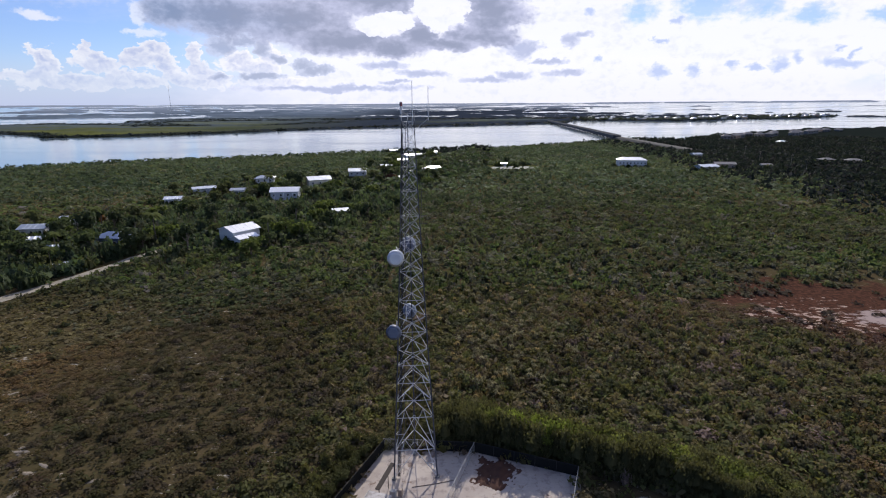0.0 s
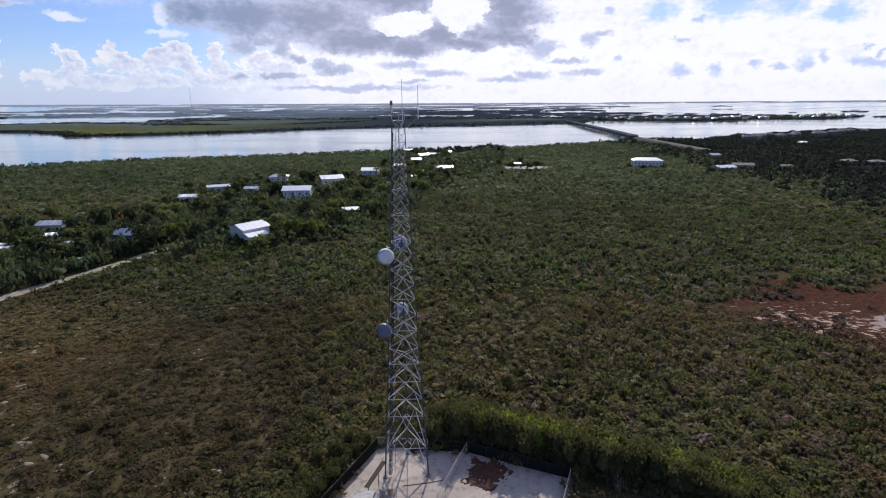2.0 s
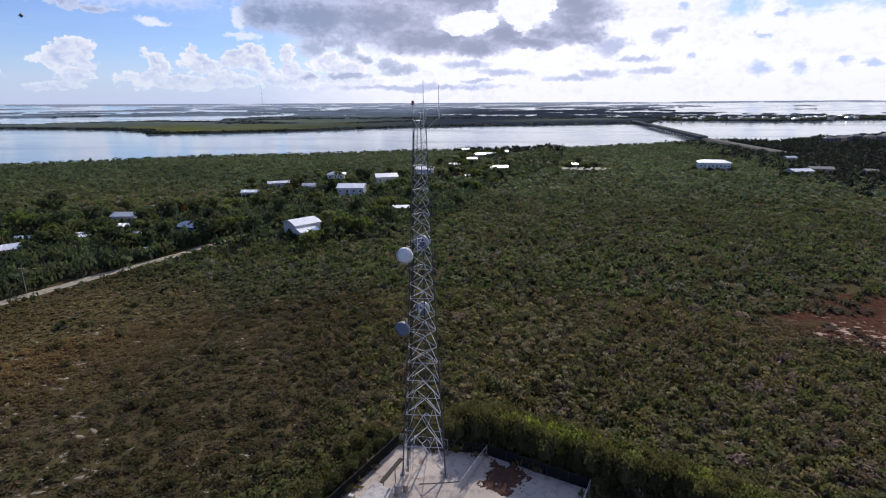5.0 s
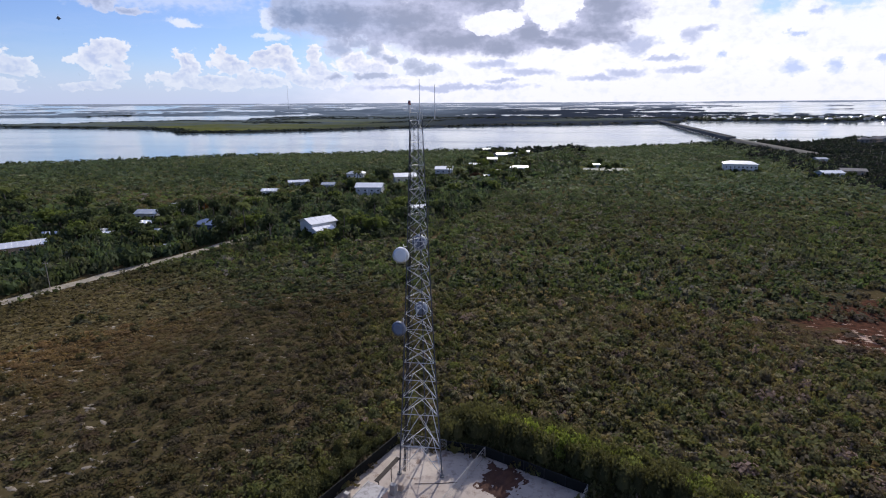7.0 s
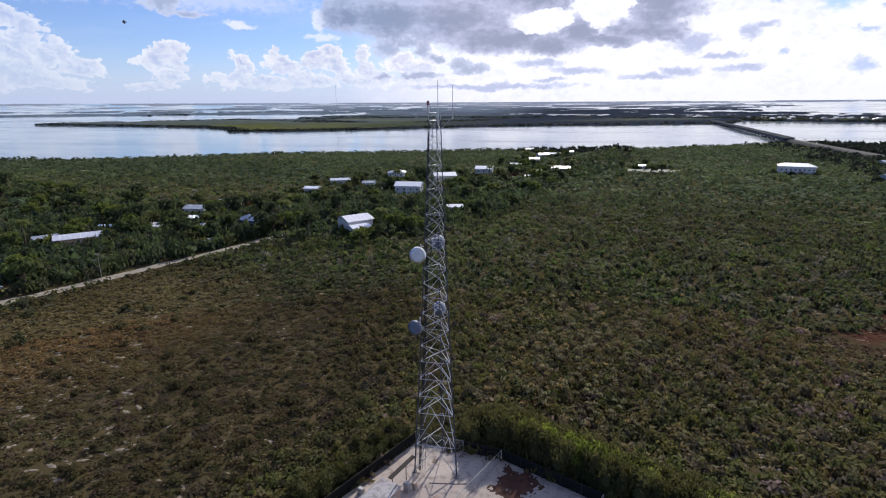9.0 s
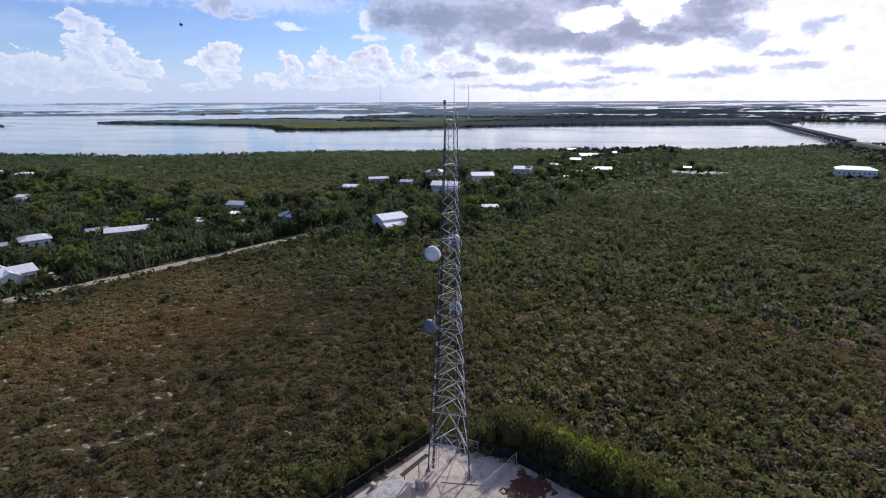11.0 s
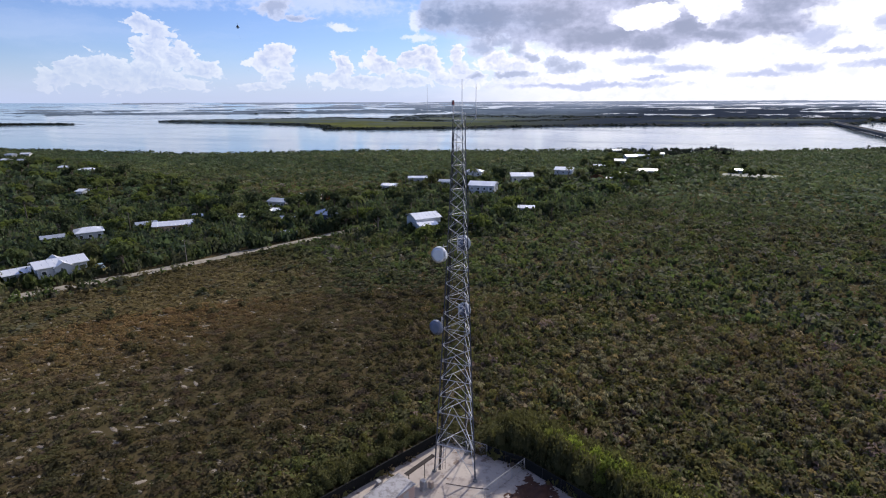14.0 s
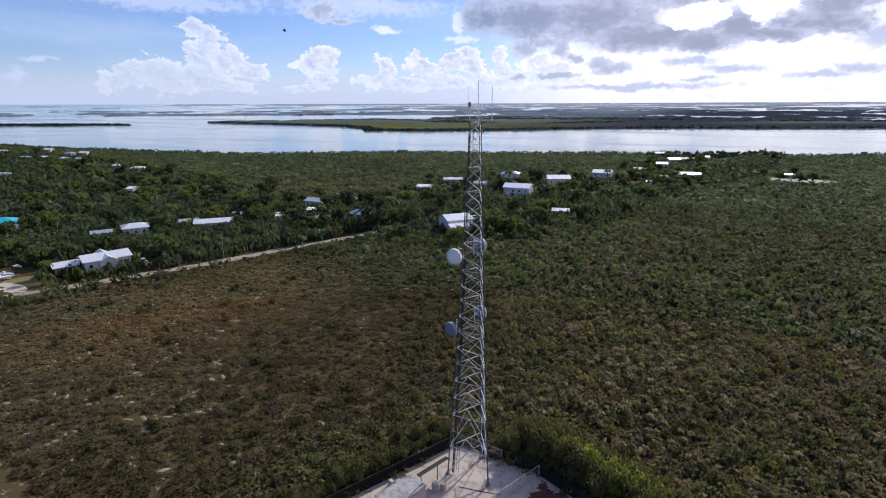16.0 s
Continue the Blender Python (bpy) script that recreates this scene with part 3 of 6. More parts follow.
def prism(points, z0, z1):
    """An upright prism over a plan outline."""
    bm = bmesh.new()
    lo = [bm.verts.new((x, y, z0)) for x, y in points]
    hi = [bm.verts.new((x, y, z1)) for x, y in points]
    bm.faces.new(lo[::-1])
    bm.faces.new(hi)
    for i in range(len(points)):
        j = (i + 1) % len(points)
        bm.faces.new((lo[i], lo[j], hi[j], hi[i]))
    return bm


# ---- the plan ----
TOWER = (-4.3, 66.6)
COMPOUND = [(-9.6, 71.8), (4.4, 71.0), (19.4, 65.2), (12.0, 36.0), (-20.5, 44.0)]
ROAD = [(-98, 215), (-107, 185), (-113, 165), (-122.6, 138.5), (-127.5, 123.5), (-136.6, 99.4), (-146, 79.6), (-153, 64), (-168, 30)]
HOME_PLOTS = []


def in_poly(x, y, poly, grow=0.0):
    cx, cy = sum(p[0] for p in poly) / len(poly), sum(p[1] for p in poly) / len(poly)
    inside = np.zeros(np.shape(x), bool)
    pts = [(px + (px - cx) / math.hypot(px - cx, py - cy) * grow, py + (py - cy) / math.hypot(px - cx, py - cy) * grow) for px, py in poly]
    for (x0, y0), (x1, y1) in zip(pts, pts[1:] + pts[:1]):
        cross = ((y0 > y) != (y1 > y))
        with np.errstate(divide="ignore", invalid="ignore"):
            at = (x1 - x0) * (y - y0) / (y1 - y0) + x0
        inside ^= cross & (x < at)
    return inside


def road_gap(x, y):
    """Distance from the lane's middle line."""
    best = np.full(np.shape(x), 1e9)
    for (x0, y0), (x1, y1) in zip(ROAD, ROAD[1:]):
        dx, dy = x1 - x0, y1 - y0
        t = np.clip(((x - x0) * dx + (y - y0) * dy) / (dx * dx + dy * dy), 0, 1)
        best = np.minimum(best, np.hypot(x - x0 - t * dx, y - y0 - t * dy))
    return best


CLEARINGS = [(270, 735, 16, 130, 4)]     # x, y, half width, half depth, turn of yards and drives kept free of bushes


def cleared(x, y, grow=0.0):
    out = in_poly(x, y, COMPOUND, 0.35 * grow - 0.5) | (road_gap(x, y) < 2.6 + 0.6 * grow)
    for cx, cy, a, b, t in CLEARINGS:
        c, s = math.cos(radians(t)), math.sin(radians(t))
        u, v = (x - cx) * c + (y - cy) * s, -(x - cx) * s + (y - cy) * c
        out |= (np.abs(u) < a + grow) & (np.abs(v) < b + grow)
    return out


def bare(x, y):
    """The red-brown bare flat, 0 to 1."""
    q = np.hypot((x - 103) / 30, (y - 130) / 27) + 1.6 * fbm(x / 16, y / 16, 71)
    return np.clip((1.25 - q) * 2.0, 0, 1)


def scrub_low(x, y):
    """Share of low brown scrub, thick on the west side of the mast, 0 to 1."""
    edge = -16 - 0.16 * (y - 60) + 34 * fbm(x / 26, y / 26, 51)
    gap = road_gap(x, y)
    belt = np.clip((gap - 2 - 7 * np.clip((122 - y) / 20, 0, 1)) / 3, 0, 1)
    west = belt * np.clip((edge - x) / 22, 0, 1) * np.clip((158 + 40 * fbm(x / 30, y / 30, 53) - y) / 25, 0, 1)
    beyond = gap * np.where(x < np.interp(y, [30, 64, 100, 165, 215], [-168, -153, -137, -113, -98]), -1, 1)
    return np.where(beyond < 0, 0, west)


def marl_spots():
    """Where pale marl shows between the low shrubs: x, y, half length, half width, turn."""
    g = np.random.RandomState(29)
    out = []
    for cx, cy, ax, ay, n, big in ((-88, 62, 30, 24, 105, 1.0), (-58, 52, 24, 15, 45, 0.9), (-86, 92, 16, 12, 16, 0.8), (58, 78, 22, 8, 26, 1.1), (80, 116, 12, 9, 16, 1.3), (42, 80, 10, 6, 8, 0.8)):
        for _ in range(n):
            a, d = g.rand() * 6.283, math.sqrt(g.rand())
            out.append((cx + ax * d * math.cos(a), cy + ay * d * math.sin(a), big * (0.35 + 1.0 * g.rand() ** 1.6), big * (0.22 + 0.32 * g.rand()), 25 * g.normal() + 15))
    return np.array(out)


MARL = marl_spots()


def marl_gap(x, y):
    """Metres from the nearest patch of marl, less than 0 inside."""
    best = np.full(np.shape(x), 1e9)
    for cx, cy, a, b, t in MARL:
        best = np.minimum(best, -ellipse(x, y, cx, cy, a, b, t))
    return best


# ---- plants ----
def plant_shape(seed, leaves, size, core=True, spread=0.5, tall=1.0, heads=6):
    """One bush of unit radius: several rounded heads of leaf sprays over a dense heart."""
    g = np.random.RandomState(seed)
    ang = g.rand() * 6.283 + np.arange(heads) * 6.283 / max(1, heads - 1) + 0.5 * g.rand(heads)
    out = 0.36 + 0.24 * g.rand(heads)
    out[0] = 0.12
    mid = np.stack([out * np.cos(ang), out * np.sin(ang), 0.08 + 0.34 * g.rand(heads)], -1)
    mid[0, 2] = 0.42
    size_of = 0.34 + 0.20 * g.rand(heads)
    size_of[0] = 0.50
    d = g.normal(size=(leaves, 3))
    d[:, 2] = np.abs(d[:, 2]) * 0.95 - 0.25
    d /= np.linalg.norm(d, axis=1)[:, None]
    pick = g.choice(heads, size=leaves, p=size_of ** 2 / (size_of ** 2).sum())
    c = mid[pick] + d * (size_of[pick] * (1 - 0.3 * g.rand(leaves) ** 2))[:, None]
    nrm = d * (1 - spread) + g.normal(size=(leaves, 3)) * spread
    nrm[:, 2] += 0.25
    nrm /= np.linalg.norm(nrm, axis=1)[:, None]
    t = np.cross(nrm, g.normal(size=(leaves, 3)))
    t /= np.linalg.norm(t, axis=1)[:, None]
    b = np.cross(nrm, t)
    s = size * (0.6 + 0.8 * g.rand(leaves))[:, None]
    q = []
    for u, v in ((-1, -0.35), (0.1, -0.8), (1, 0.25), (-0.15, 0.8)):
        q.append(c + t * s * (u + 0.25 * g.normal(size=(leaves, 1))) + b * s * (v + 0.25 * g.normal(size=(leaves, 1))) + nrm * s * 0.25 * g.normal(size=(leaves, 1)))
    v = np.stack(q, 1).reshape(-1, 3)
    f = np.arange(leaves * 4).reshape(-1, 4)
    shade = np.repeat(np.where(g.rand(leaves) < 0.08, 1.3, 0.84 + 0.30 * g.rand(leaves)), 4)
    if core == "light":
        base = len(v)
        ring = [(0.6 * math.cos(a), 0.6 * math.sin(a), -0.15) for a in (0, 1.57, 3.14, 4.71)] + [(0.24 * math.cos(a), 0.24 * math.sin(a), 0.42) for a in (0, 1.57, 3.14, 4.71)]
        fr = [[base + i, base + (i + 1) % 4, base + 4 + (i + 1) % 4, base + 4 + i] for i in range(4)] + [[base + 4, base + 5, base + 6, base + 7]]
        v = np.concatenate([v, np.array(ring)])
        f = np.concatenate([f, np.array(fr)])
        shade = np.concatenate([shade, np.full(8, 0.85)])
    elif core:
        ring = []
        for zz, rr in ((-0.15, 0.62), (0.25, 0.5), (0.55, 0.14)):
            for i in range(6):
                a = i * math.pi / 3 + zz
                ring.append((rr * math.cos(a) * (0.85 + 0.3 * g.rand()), rr * math.sin(a) * (0.85 + 0.3 * g.rand()), zz))
        base = len(v)
        fr = [[base + k * 6 + i, base + k * 6 + (i + 1) % 6, base + k * 6 + 6 + (i + 1) % 6, base + k * 6 + 6 + i] for k in range(2) for i in range(6)]
        fr += [[base + 12, base + 13, base + 14, base + 15], [base + 12, base + 15, base + 16, base + 17]]
        v = np.concatenate([v, np.array(ring)])
        f = np.concatenate([f, np.array(fr)])
        shade = np.concatenate([shade, np.full(18, 0.85)])
    v[:, 2] = np.maximum(v[:, 2], -0.2) * tall
    return v, f, shade


def scatter(name, label, pos, radius, height, colour, shapes, category="bushes", seed=1):
    """Lays bushes out as one mesh: places (n,2), radii, heights and leaf colours (n,3)."""
    g = np.random.RandomState(seed)
    pick = g.randint(len(shapes), size=len(pos))
    turn = g.rand(len(pos)) * 2 * math.pi
    vs, fs, cs, off = [], [], [], 0
    for i, (v, f, sh) in enumerate(shapes):
        w = np.nonzero(pick == i)[0]
        if not len(w):
            continue
        c, s = np.cos(turn[w])[:, None], np.sin(turn[w])[:, None]
        x = (v[None, :, 0] * c - v[None, :, 1] * s) * radius[w][:, None] + pos[w, 0][:, None]
        y = (v[None, :, 0] * s + v[None, :, 1] * c) * radius[w][:, None] + pos[w, 1][:, None]
        z = v[None, :, 2] * height[w][:, None] + pos[w, 2][:, None] if pos.shape[1] > 2 else v[None, :, 2] * height[w][:, None]
        vs.append(np.stack([x, y, z], -1).reshape(-1, 3))
        n = len(v)
        fs.append((f[None] + (np.arange(len(w)) * n)[:, None, None] + off).reshape(-1, 4))
        col = colour[w][:, None, :] * sh[None, :, None]
        cs.append(np.concatenate([col, np.ones(col.shape[:2] + (1,))], -1).reshape(-1, 4))
        off += n * len(w)
    me = from_arrays(name, np.concatenate(vs), np.concatenate(fs))
    colour_attribute(me, "leaf_colour", np.concatenate(cs))
    me.materials.append(LEAF)
    return tagged(new(name, me), label, category, kind="stuff")


PALETTE = np.array([(0.092, 0.112, 0.030), (0.118, 0.128, 0.034), (0.074, 0.092, 0.030), (0.142, 0.136, 0.050), (0.102, 0.128, 0.032), (0.090, 0.088, 0.042)])
BROWNS = np.array([(0.108, 0.086, 0.034), (0.098, 0.086, 0.036), (0.125, 0.088, 0.034), (0.086, 0.092, 0.032), (0.110, 0.104, 0.044), (0.14, 0.114, 0.066)])
WOODS = np.array([(0.064, 0.086, 0.032), (0.078, 0.100, 0.036), (0.054, 0.072, 0.034), (0.104, 0.122, 0.042), (0.086, 0.086, 0.042)])


def jitter_grid(r0, r1, step, seed):
    """Uneven places over the seen quarter of the land."""
    g = np.random.RandomState(seed)
    xs = np.arange(-r1, r1, step)
    ys = np.arange(35, r1 + 40, step)
    x, y = (a.ravel() for a in np.meshgrid(xs, ys))
    x = x + (g.rand(len(x)) - 0.5) * step * 1.1
    y = y + (g.rand(len(y)) - 0.5) * step * 1.1
    r, az = np.hypot(x - 12, y - 3), np.degrees(np.arctan2(x - 12, y - 3))
    ok = (r >= r0) & (r < r1) & (az > -80) & (az < 45)
    return x[ok], y[ok], g


def village(x, y):
    """Taller planted trees round the houses, 0 to 1."""
    line = np.interp(y, [60, 120, 180, 200, 260, 330, 420, 560, 620], [-158, -131, -100, -45, -18, -8, 30, 60, 60])
    depth = np.interp(y, [60, 180, 260, 340, 420, 560, 640], [120, 110, 130, 110, 70, 60, 40])
    inside = np.clip((line - x) / 10, 0, 1) * np.clip((x - line + depth) / 14, 0, 1)
    west = np.clip((-185 - x) / 20, 0, 1) * np.clip((y - 60) / 20, 0, 1) * np.clip((430 - 0.25 * (x + 900) - y) / 60, 0, 1) * np.clip((330 - y) / 50, 0.25, 1)
    return np.clip(np.maximum(inside, west) + 0.5 * fbm(x / 20, y / 20, 61), 0, 1) * (np.maximum(inside, west) > 0)


def open_front(x, y, reach, side=0.0):
    """The kept yards on the lane side of the houses, where nothing tall grows."""
    out = np.zeros(np.shape(x), bool)
    for cx, cy, a, b, t in HOME_PLOTS:
        d = math.hypot(cx - 2, cy)
        ex, ey = (2 - cx) / d, -cy / d
        u, v = (x - cx) * ex + (y - cy) * ey, np.abs((x - cx) * ey - (y - cy) * ex)
        out |= (u > 0) & (u < max(a, b) + reach) & (v < max(a, b) * 0.8 + side)
    return out


def bush_field(name, r0, r1, step, leaves, size, seed, label, core=True, spread=0.5, tall=1.0, wide=1.0, sparse=0.10, low_only=False):
    x, y, g = jitter_grid(r0, r1, step, seed)
    low, vil, bar = scrub_low(x, y), village(x, y), bare(x, y)
    inland = land(x, y)
    patch = fbm(x / 9, y / 9, 81)
    keep = (inland > 3) & ~cleared(x, y, 0.4 * step) & (g.rand(len(x)) > (0.93 if tall > 0.7 else 0.45) * bar) & ((marl_gap(x, y) > 0.3) | (g.rand(len(x)) < 0.12)) & ((g.rand(len(x)) > 0.15 * low * (tall > 0.7) + sparse) | (vil > 0.4)) & ((patch > -0.33) | (step < 1.5))
    # deep shade before the hedge, where little grows
    before = y - (71.0 - 0.386 * np.maximum(x - 4.4, 0))
    keep &= ~((x > 19) & (x < 46) & (before > -6.5) & (before < 0.6) & (g.rand(len(x)) < 0.85))
    if low_only:
        keep &= low > 0.12
    x, y, low, vil, bar, inland = (a[keep] for a in (x, y, low, vil, bar, inland))
    n = len(x)
    woods = woods_and_cloud_shade(x, y)
    far_edge = np.clip(1 - (inland - 4) / 22, 0, 1)
    tallness = (2.0 if r0 > 100 else 1.65) + 2.0 * fbm(x / 18, y / 18, 91) + 1.1 * g.rand(n) ** 3
    mangrove = np.clip((y - 260) / 80, 0, 1) * (1 - vil)
    h = tallness * (1 - 0.62 * low) * (1 - 0.5 * bar) * (1 + 0.2 * mangrove) + vil * (0.8 + 2.9 * g.rand(n) ** 1.3) * (1 + 0.7 * (x < -330)) + woods * (1.2 + 1.5 * g.rand(n)) + far_edge * (0.5 + 1.0 * g.rand(n) ** 2)
    h = np.where(open_front(x, y, 3.0) & (r0 > 100), np.minimum(h, 2.0 + 2.0 * g.rand(n)), h)
    lane_x = np.interp(y, [30, 64, 100, 165, 215], [-168, -153, -137, -113, -98])
    h = h + 2.3 * np.clip(1.2 - road_gap(x, y) / 9, 0, 1) * (x < lane_x) * (y < 200)
    h = h + 1.9 * np.clip(1.4 - road_gap(x, y) / 8, 0, 1) * (x > lane_x) * (y < 96)
    big = (g.rand(n) < 0.06) & (low > 0.3) & (tall > 0.8)
    h = np.where(big, h + 0.9, h)
    # lush hedge along the compound's far side
    out = y - (71.0 - 0.386 * np.maximum(x - 4.4, 0))
    lush = np.clip(1.25 - np.abs(out - 3.6) / 3.0, 0, 1) * ((x > 3) & (x < 36))
    hedge = np.clip(1.4 - np.abs(out - 1.8) / 2.0, 0, 1) * ((x > -1) & (x < 24))
    lush = np.clip(lush * (0.85 + 1.4 * fbm(x / 5, y / 5, 111)), 0, 1)
    h = np.where((np.abs(out - 2.0) < 3.0) & (x > -12) & (x < -1), np.minimum(h, 1.3), h)
    h = np.maximum(h * tall + (lush * 0.5 + hedge * 0.4) * (tall > 0.8), 0.4)
    rad = step * (0.42 + 0.72 * g.rand(n) ** 1.3) * (1 - 0.18 * low) * (1 + 0.30 * vil) * wide
    rad = np.where(big, rad * 1.35, rad)
    pal = PALETTE[g.randint(len(PALETTE), size=n)]
    brown = BROWNS[g.randint(len(BROWNS), size=n)]
    wood = WOODS[g.randint(len(WOODS), size=n)]
    warm = np.clip(0.45 + 2.4 * fbm(x / 34, y / 34, 101), 0, 0.95) * (g.rand(n) < 0.6) * (1 - mangrove * 0.8)
    share = np.clip(np.maximum(low * 0.50, warm * 0.8 * (1 - vil)), 0, 1)[:, None]
    col = pal * (1 - share) + brown * share
    smooth = (mangrove * (1 - woods))[:, None] * 0.75
    tone = np.clip(0.5 + 1.8 * fbm(x / 70, y / 40, 121), 0, 1)[:, None]
    col = col * (1 - smooth) + (np.array([0.066, 0.092, 0.044]) * (1 - tone) + np.array([0.112, 0.130, 0.056]) * tone) * smooth
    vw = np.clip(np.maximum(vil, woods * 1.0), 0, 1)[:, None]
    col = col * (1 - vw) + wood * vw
    # darkened and blued: cloud shade put into the leaf colour of these woods
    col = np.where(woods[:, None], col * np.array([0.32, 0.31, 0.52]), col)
    col = col * (1 - 0.05 * vil[:, None])
    edge = far_edge[:, None] * 0.7
    col = col * (1 - edge) + np.array([0.032, 0.045, 0.022]) * edge
    red = bar[:, None] * 0.75
    col = col * (1 - red) + np.array([0.082, 0.046, 0.030]) * red
    gold = (np.clip(1 - np.hypot((x + 106) / 44, (y - 100) / 52), 0, 1) ** 0.6 * (road_gap(x, y) > 4) * (low > 0.2))[:, None] * 0.9
    col = col * (1 - gold) + np.array([0.230, 0.165, 0.054]) * gold
    col = col * (1 - 0.75 * lush[:, None]) + np.array([0.095, 0.115, 0.030]) * 0.75 * lush[:, None]
    col = np.where(big[:, None], np.array([0.092, 0.092, 0.032]), col)
    odd = g.rand(n)
    col = np.where(((odd < 0.03) & (vil < 0.5) & ~woods)[:, None], np.array([0.17, 0.155, 0.07]), col)
    col = np.where(((odd > 0.975) & (low < 0.5) & (vil < 0.3) & (mangrove < 0.3))[:, None], np.array([0.165, 0.140, 0.085]), col)
    drift = (1 + 0.6 * fbm(x / 13, y / 13, 131) + 0.4 * fbm(x / 60, y / 60, 133)) * (1 - 0.14 * low) * (1 - 0.36 * low * np.clip((x + 95) / 40, 0, 1))
    col = col * (0.82 + 0.36 * g.rand(n) + vil * (0.75 * g.rand(n) ** 1.5 - 0.32))[:, None] * drift[:, None]
    # far fields: leaf colour turned bluer, with some distance haze mixed into it
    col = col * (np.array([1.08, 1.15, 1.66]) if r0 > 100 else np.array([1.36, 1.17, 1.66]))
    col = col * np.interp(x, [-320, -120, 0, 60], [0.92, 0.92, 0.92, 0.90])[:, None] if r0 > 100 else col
    shapes = [plant_shape(seed * 50 + i, leaves, size, core, spread) for i in range(10)]
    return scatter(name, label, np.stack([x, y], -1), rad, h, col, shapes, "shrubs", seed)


# ---- the lattice mast ----
def tower_width(z):
    return float(np.interp(z, [0, 17.4, 31, 43.7, 50], [6.15, 4.25, 2.95, 1.9, 1.5]))


def leg_point(i, z):
    """Middle of leg i (0 west, 1 east, 2 north) at height z."""
    r = tower_width(z) / math.sqrt(3)
    a = radians((214.4, -25.6, 94.4)[i])
    return Vector((r * math.cos(a), r * math.sin(a), z))


LEVELS = [0.25, 4.6, 9.6, 12.2, 14.8, 17.4, 19.8, 22.2, 24.4, 26.6, 28.6, 30.6, 32.5, 34.3, 36.0, 37.7, 39.3, 40.9, 42.4, 43.9, 45.3, 46.7, 48.0, 49.3]


def build_tower():
    mast = thing("lattice_tower", pose(*TOWER, 0), "tall three-legged galvanised steel lattice communications tower on a concrete pad", "tower")
    for i in range(3):
        path = []
        for z in LEVELS:
            r = float(np.interp(z, [0, 50], [0.11, 0.05]))
            path.append((leg_point(i, z), r))
            if LEVELS.index(z) % 3 == 2:
                for dz, k in ((0.06, 1.0), (0.061, 1.7), (0.14, 1.7), (0.141, 1.0)):
                    path.append((leg_point(i, z + dz), r * k))
        bm = hose(path, 8)
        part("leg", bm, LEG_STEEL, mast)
        p = leg_point(i, 0.2)
        part("footing", tube((p.x, p.y, -0.2), (p.x, p.y, 0.28), 0.36, 0.32, 12), DARK_CONCRETE, mast, "round dark concrete footing")
    for k, (z0, z1) in enumerate(zip(LEVELS, LEVELS[1:])):
        r = float(np.interp(z0, [0, 20, 50], [0.054, 0.039, 0.023]))
        for i in range(3):
            j = (i + 1) % 3
            a0, b0, a1, b1 = leg_point(i, z0), leg_point(j, z0), leg_point(i, z1), leg_point(j, z1)
            mid1 = (a1 + b1) / 2
            if z1 < 18 or k % 2 == 0:
                part("horizontal", tube(a1, b1, r, r, 5), STEEL, mast)
            if z0 < 17:
                part("diagonal", tube(a0, mid1, r, r, 5), STEEL, mast)
                part("diagonal", tube(b0, mid1, r, r, 5), STEEL, mast)
                if z0 < 9:
                    # lighter struts that halve the tall lower panels
                    am, bmid = (a0 + a1) / 2, (b0 + b1) / 2
                    part("strut", tube(am, (a0 + mid1) / 2, r * 0.6, r * 0.6, 5), STEEL, mast)
                    part("strut", tube(bmid, (b0 + mid1) / 2, r * 0.6, r * 0.6, 5), STEEL, mast)
            else:
                part("diagonal", tube(a0, b1, r, r, 5), STEEL, mast)
                part("diagonal", tube(b0, a1, r, r, 5), STEEL, mast)
    # ladder and feeder cables run up inside the west side
    for off in (-0.2, 0.2):
        path = [(Vector((leg_point(0, z).x * 0.62 + off, leg_point(0, z).y * 0.62, z)), 0.03) for z in LEVELS]
        part("ladder_rail", hose(path, 4), LEG_STEEL, mast)
    bm = bmesh.new()
    for n in range(90):
        z = 0.8 + n * 0.53
        q = leg_point(0, z) * 0.62
        add_tube(bm, (q.x - 0.2, q.y, z), (q.x + 0.2, q.y, z), 0.015, 0.015, 3)
    part("ladder_rungs", bm, LEG_STEEL, mast)["kind"] = "stuff"
    cable = surface("black_cable", (0.035, 0.035, 0.04), 0.6)
    for n in range(5):
        path = [(Vector((leg_point(0, z).x * 0.8 + 0.08 * n - 0.1, leg_point(0, z).y * 0.8 - 0.05, z)), 0.034) for z in LEVELS if z < (49 if n < 2 else 33)]
        part("feeder_cable", hose(path, 5), cable, mast, "black feeder cable")
    # top frame, lamp and whips
    bm = bmesh.new()
    t = [leg_point(i, 49.3) for i in range(3)]
    for i in range(3):
        add_tube(bm, t[i], t[(i + 1) % 3], 0.05, 0.05, 5)
        add_tube(bm, (t[i].x, t[i].y, 49.3), (t[i].x, t[i].y, 50.3), 0.045, 0.045, 6)
        add_tube(bm, (t[i].x, t[i].y, 50.25), (t[(i + 1) % 3].x, t[(i + 1) % 3].y, 50.25), 0.03, 0.03, 5)
    part("top_frame", bm, STEEL, mast)
    lx, ly = leg_point(0, 49.3).x, leg_point(0, 49.3).y
    lamp = part("beacon", tube((lx, ly, 50.3), (lx, ly, 51.15), 0.13, 0.16, 10), surface("white_lamp_housing", (0.75, 0.74, 0.74), 0.4), mast, "white obstruction lamp housing")
    part("lens", tube((lx, ly, 51.15), (lx, ly, 51.65), 0.2, 0.15, 10), surface("red_lens", (0.16, 0.012, 0.02), 0.2, spec=0.7), lamp, "dark red glass lens")
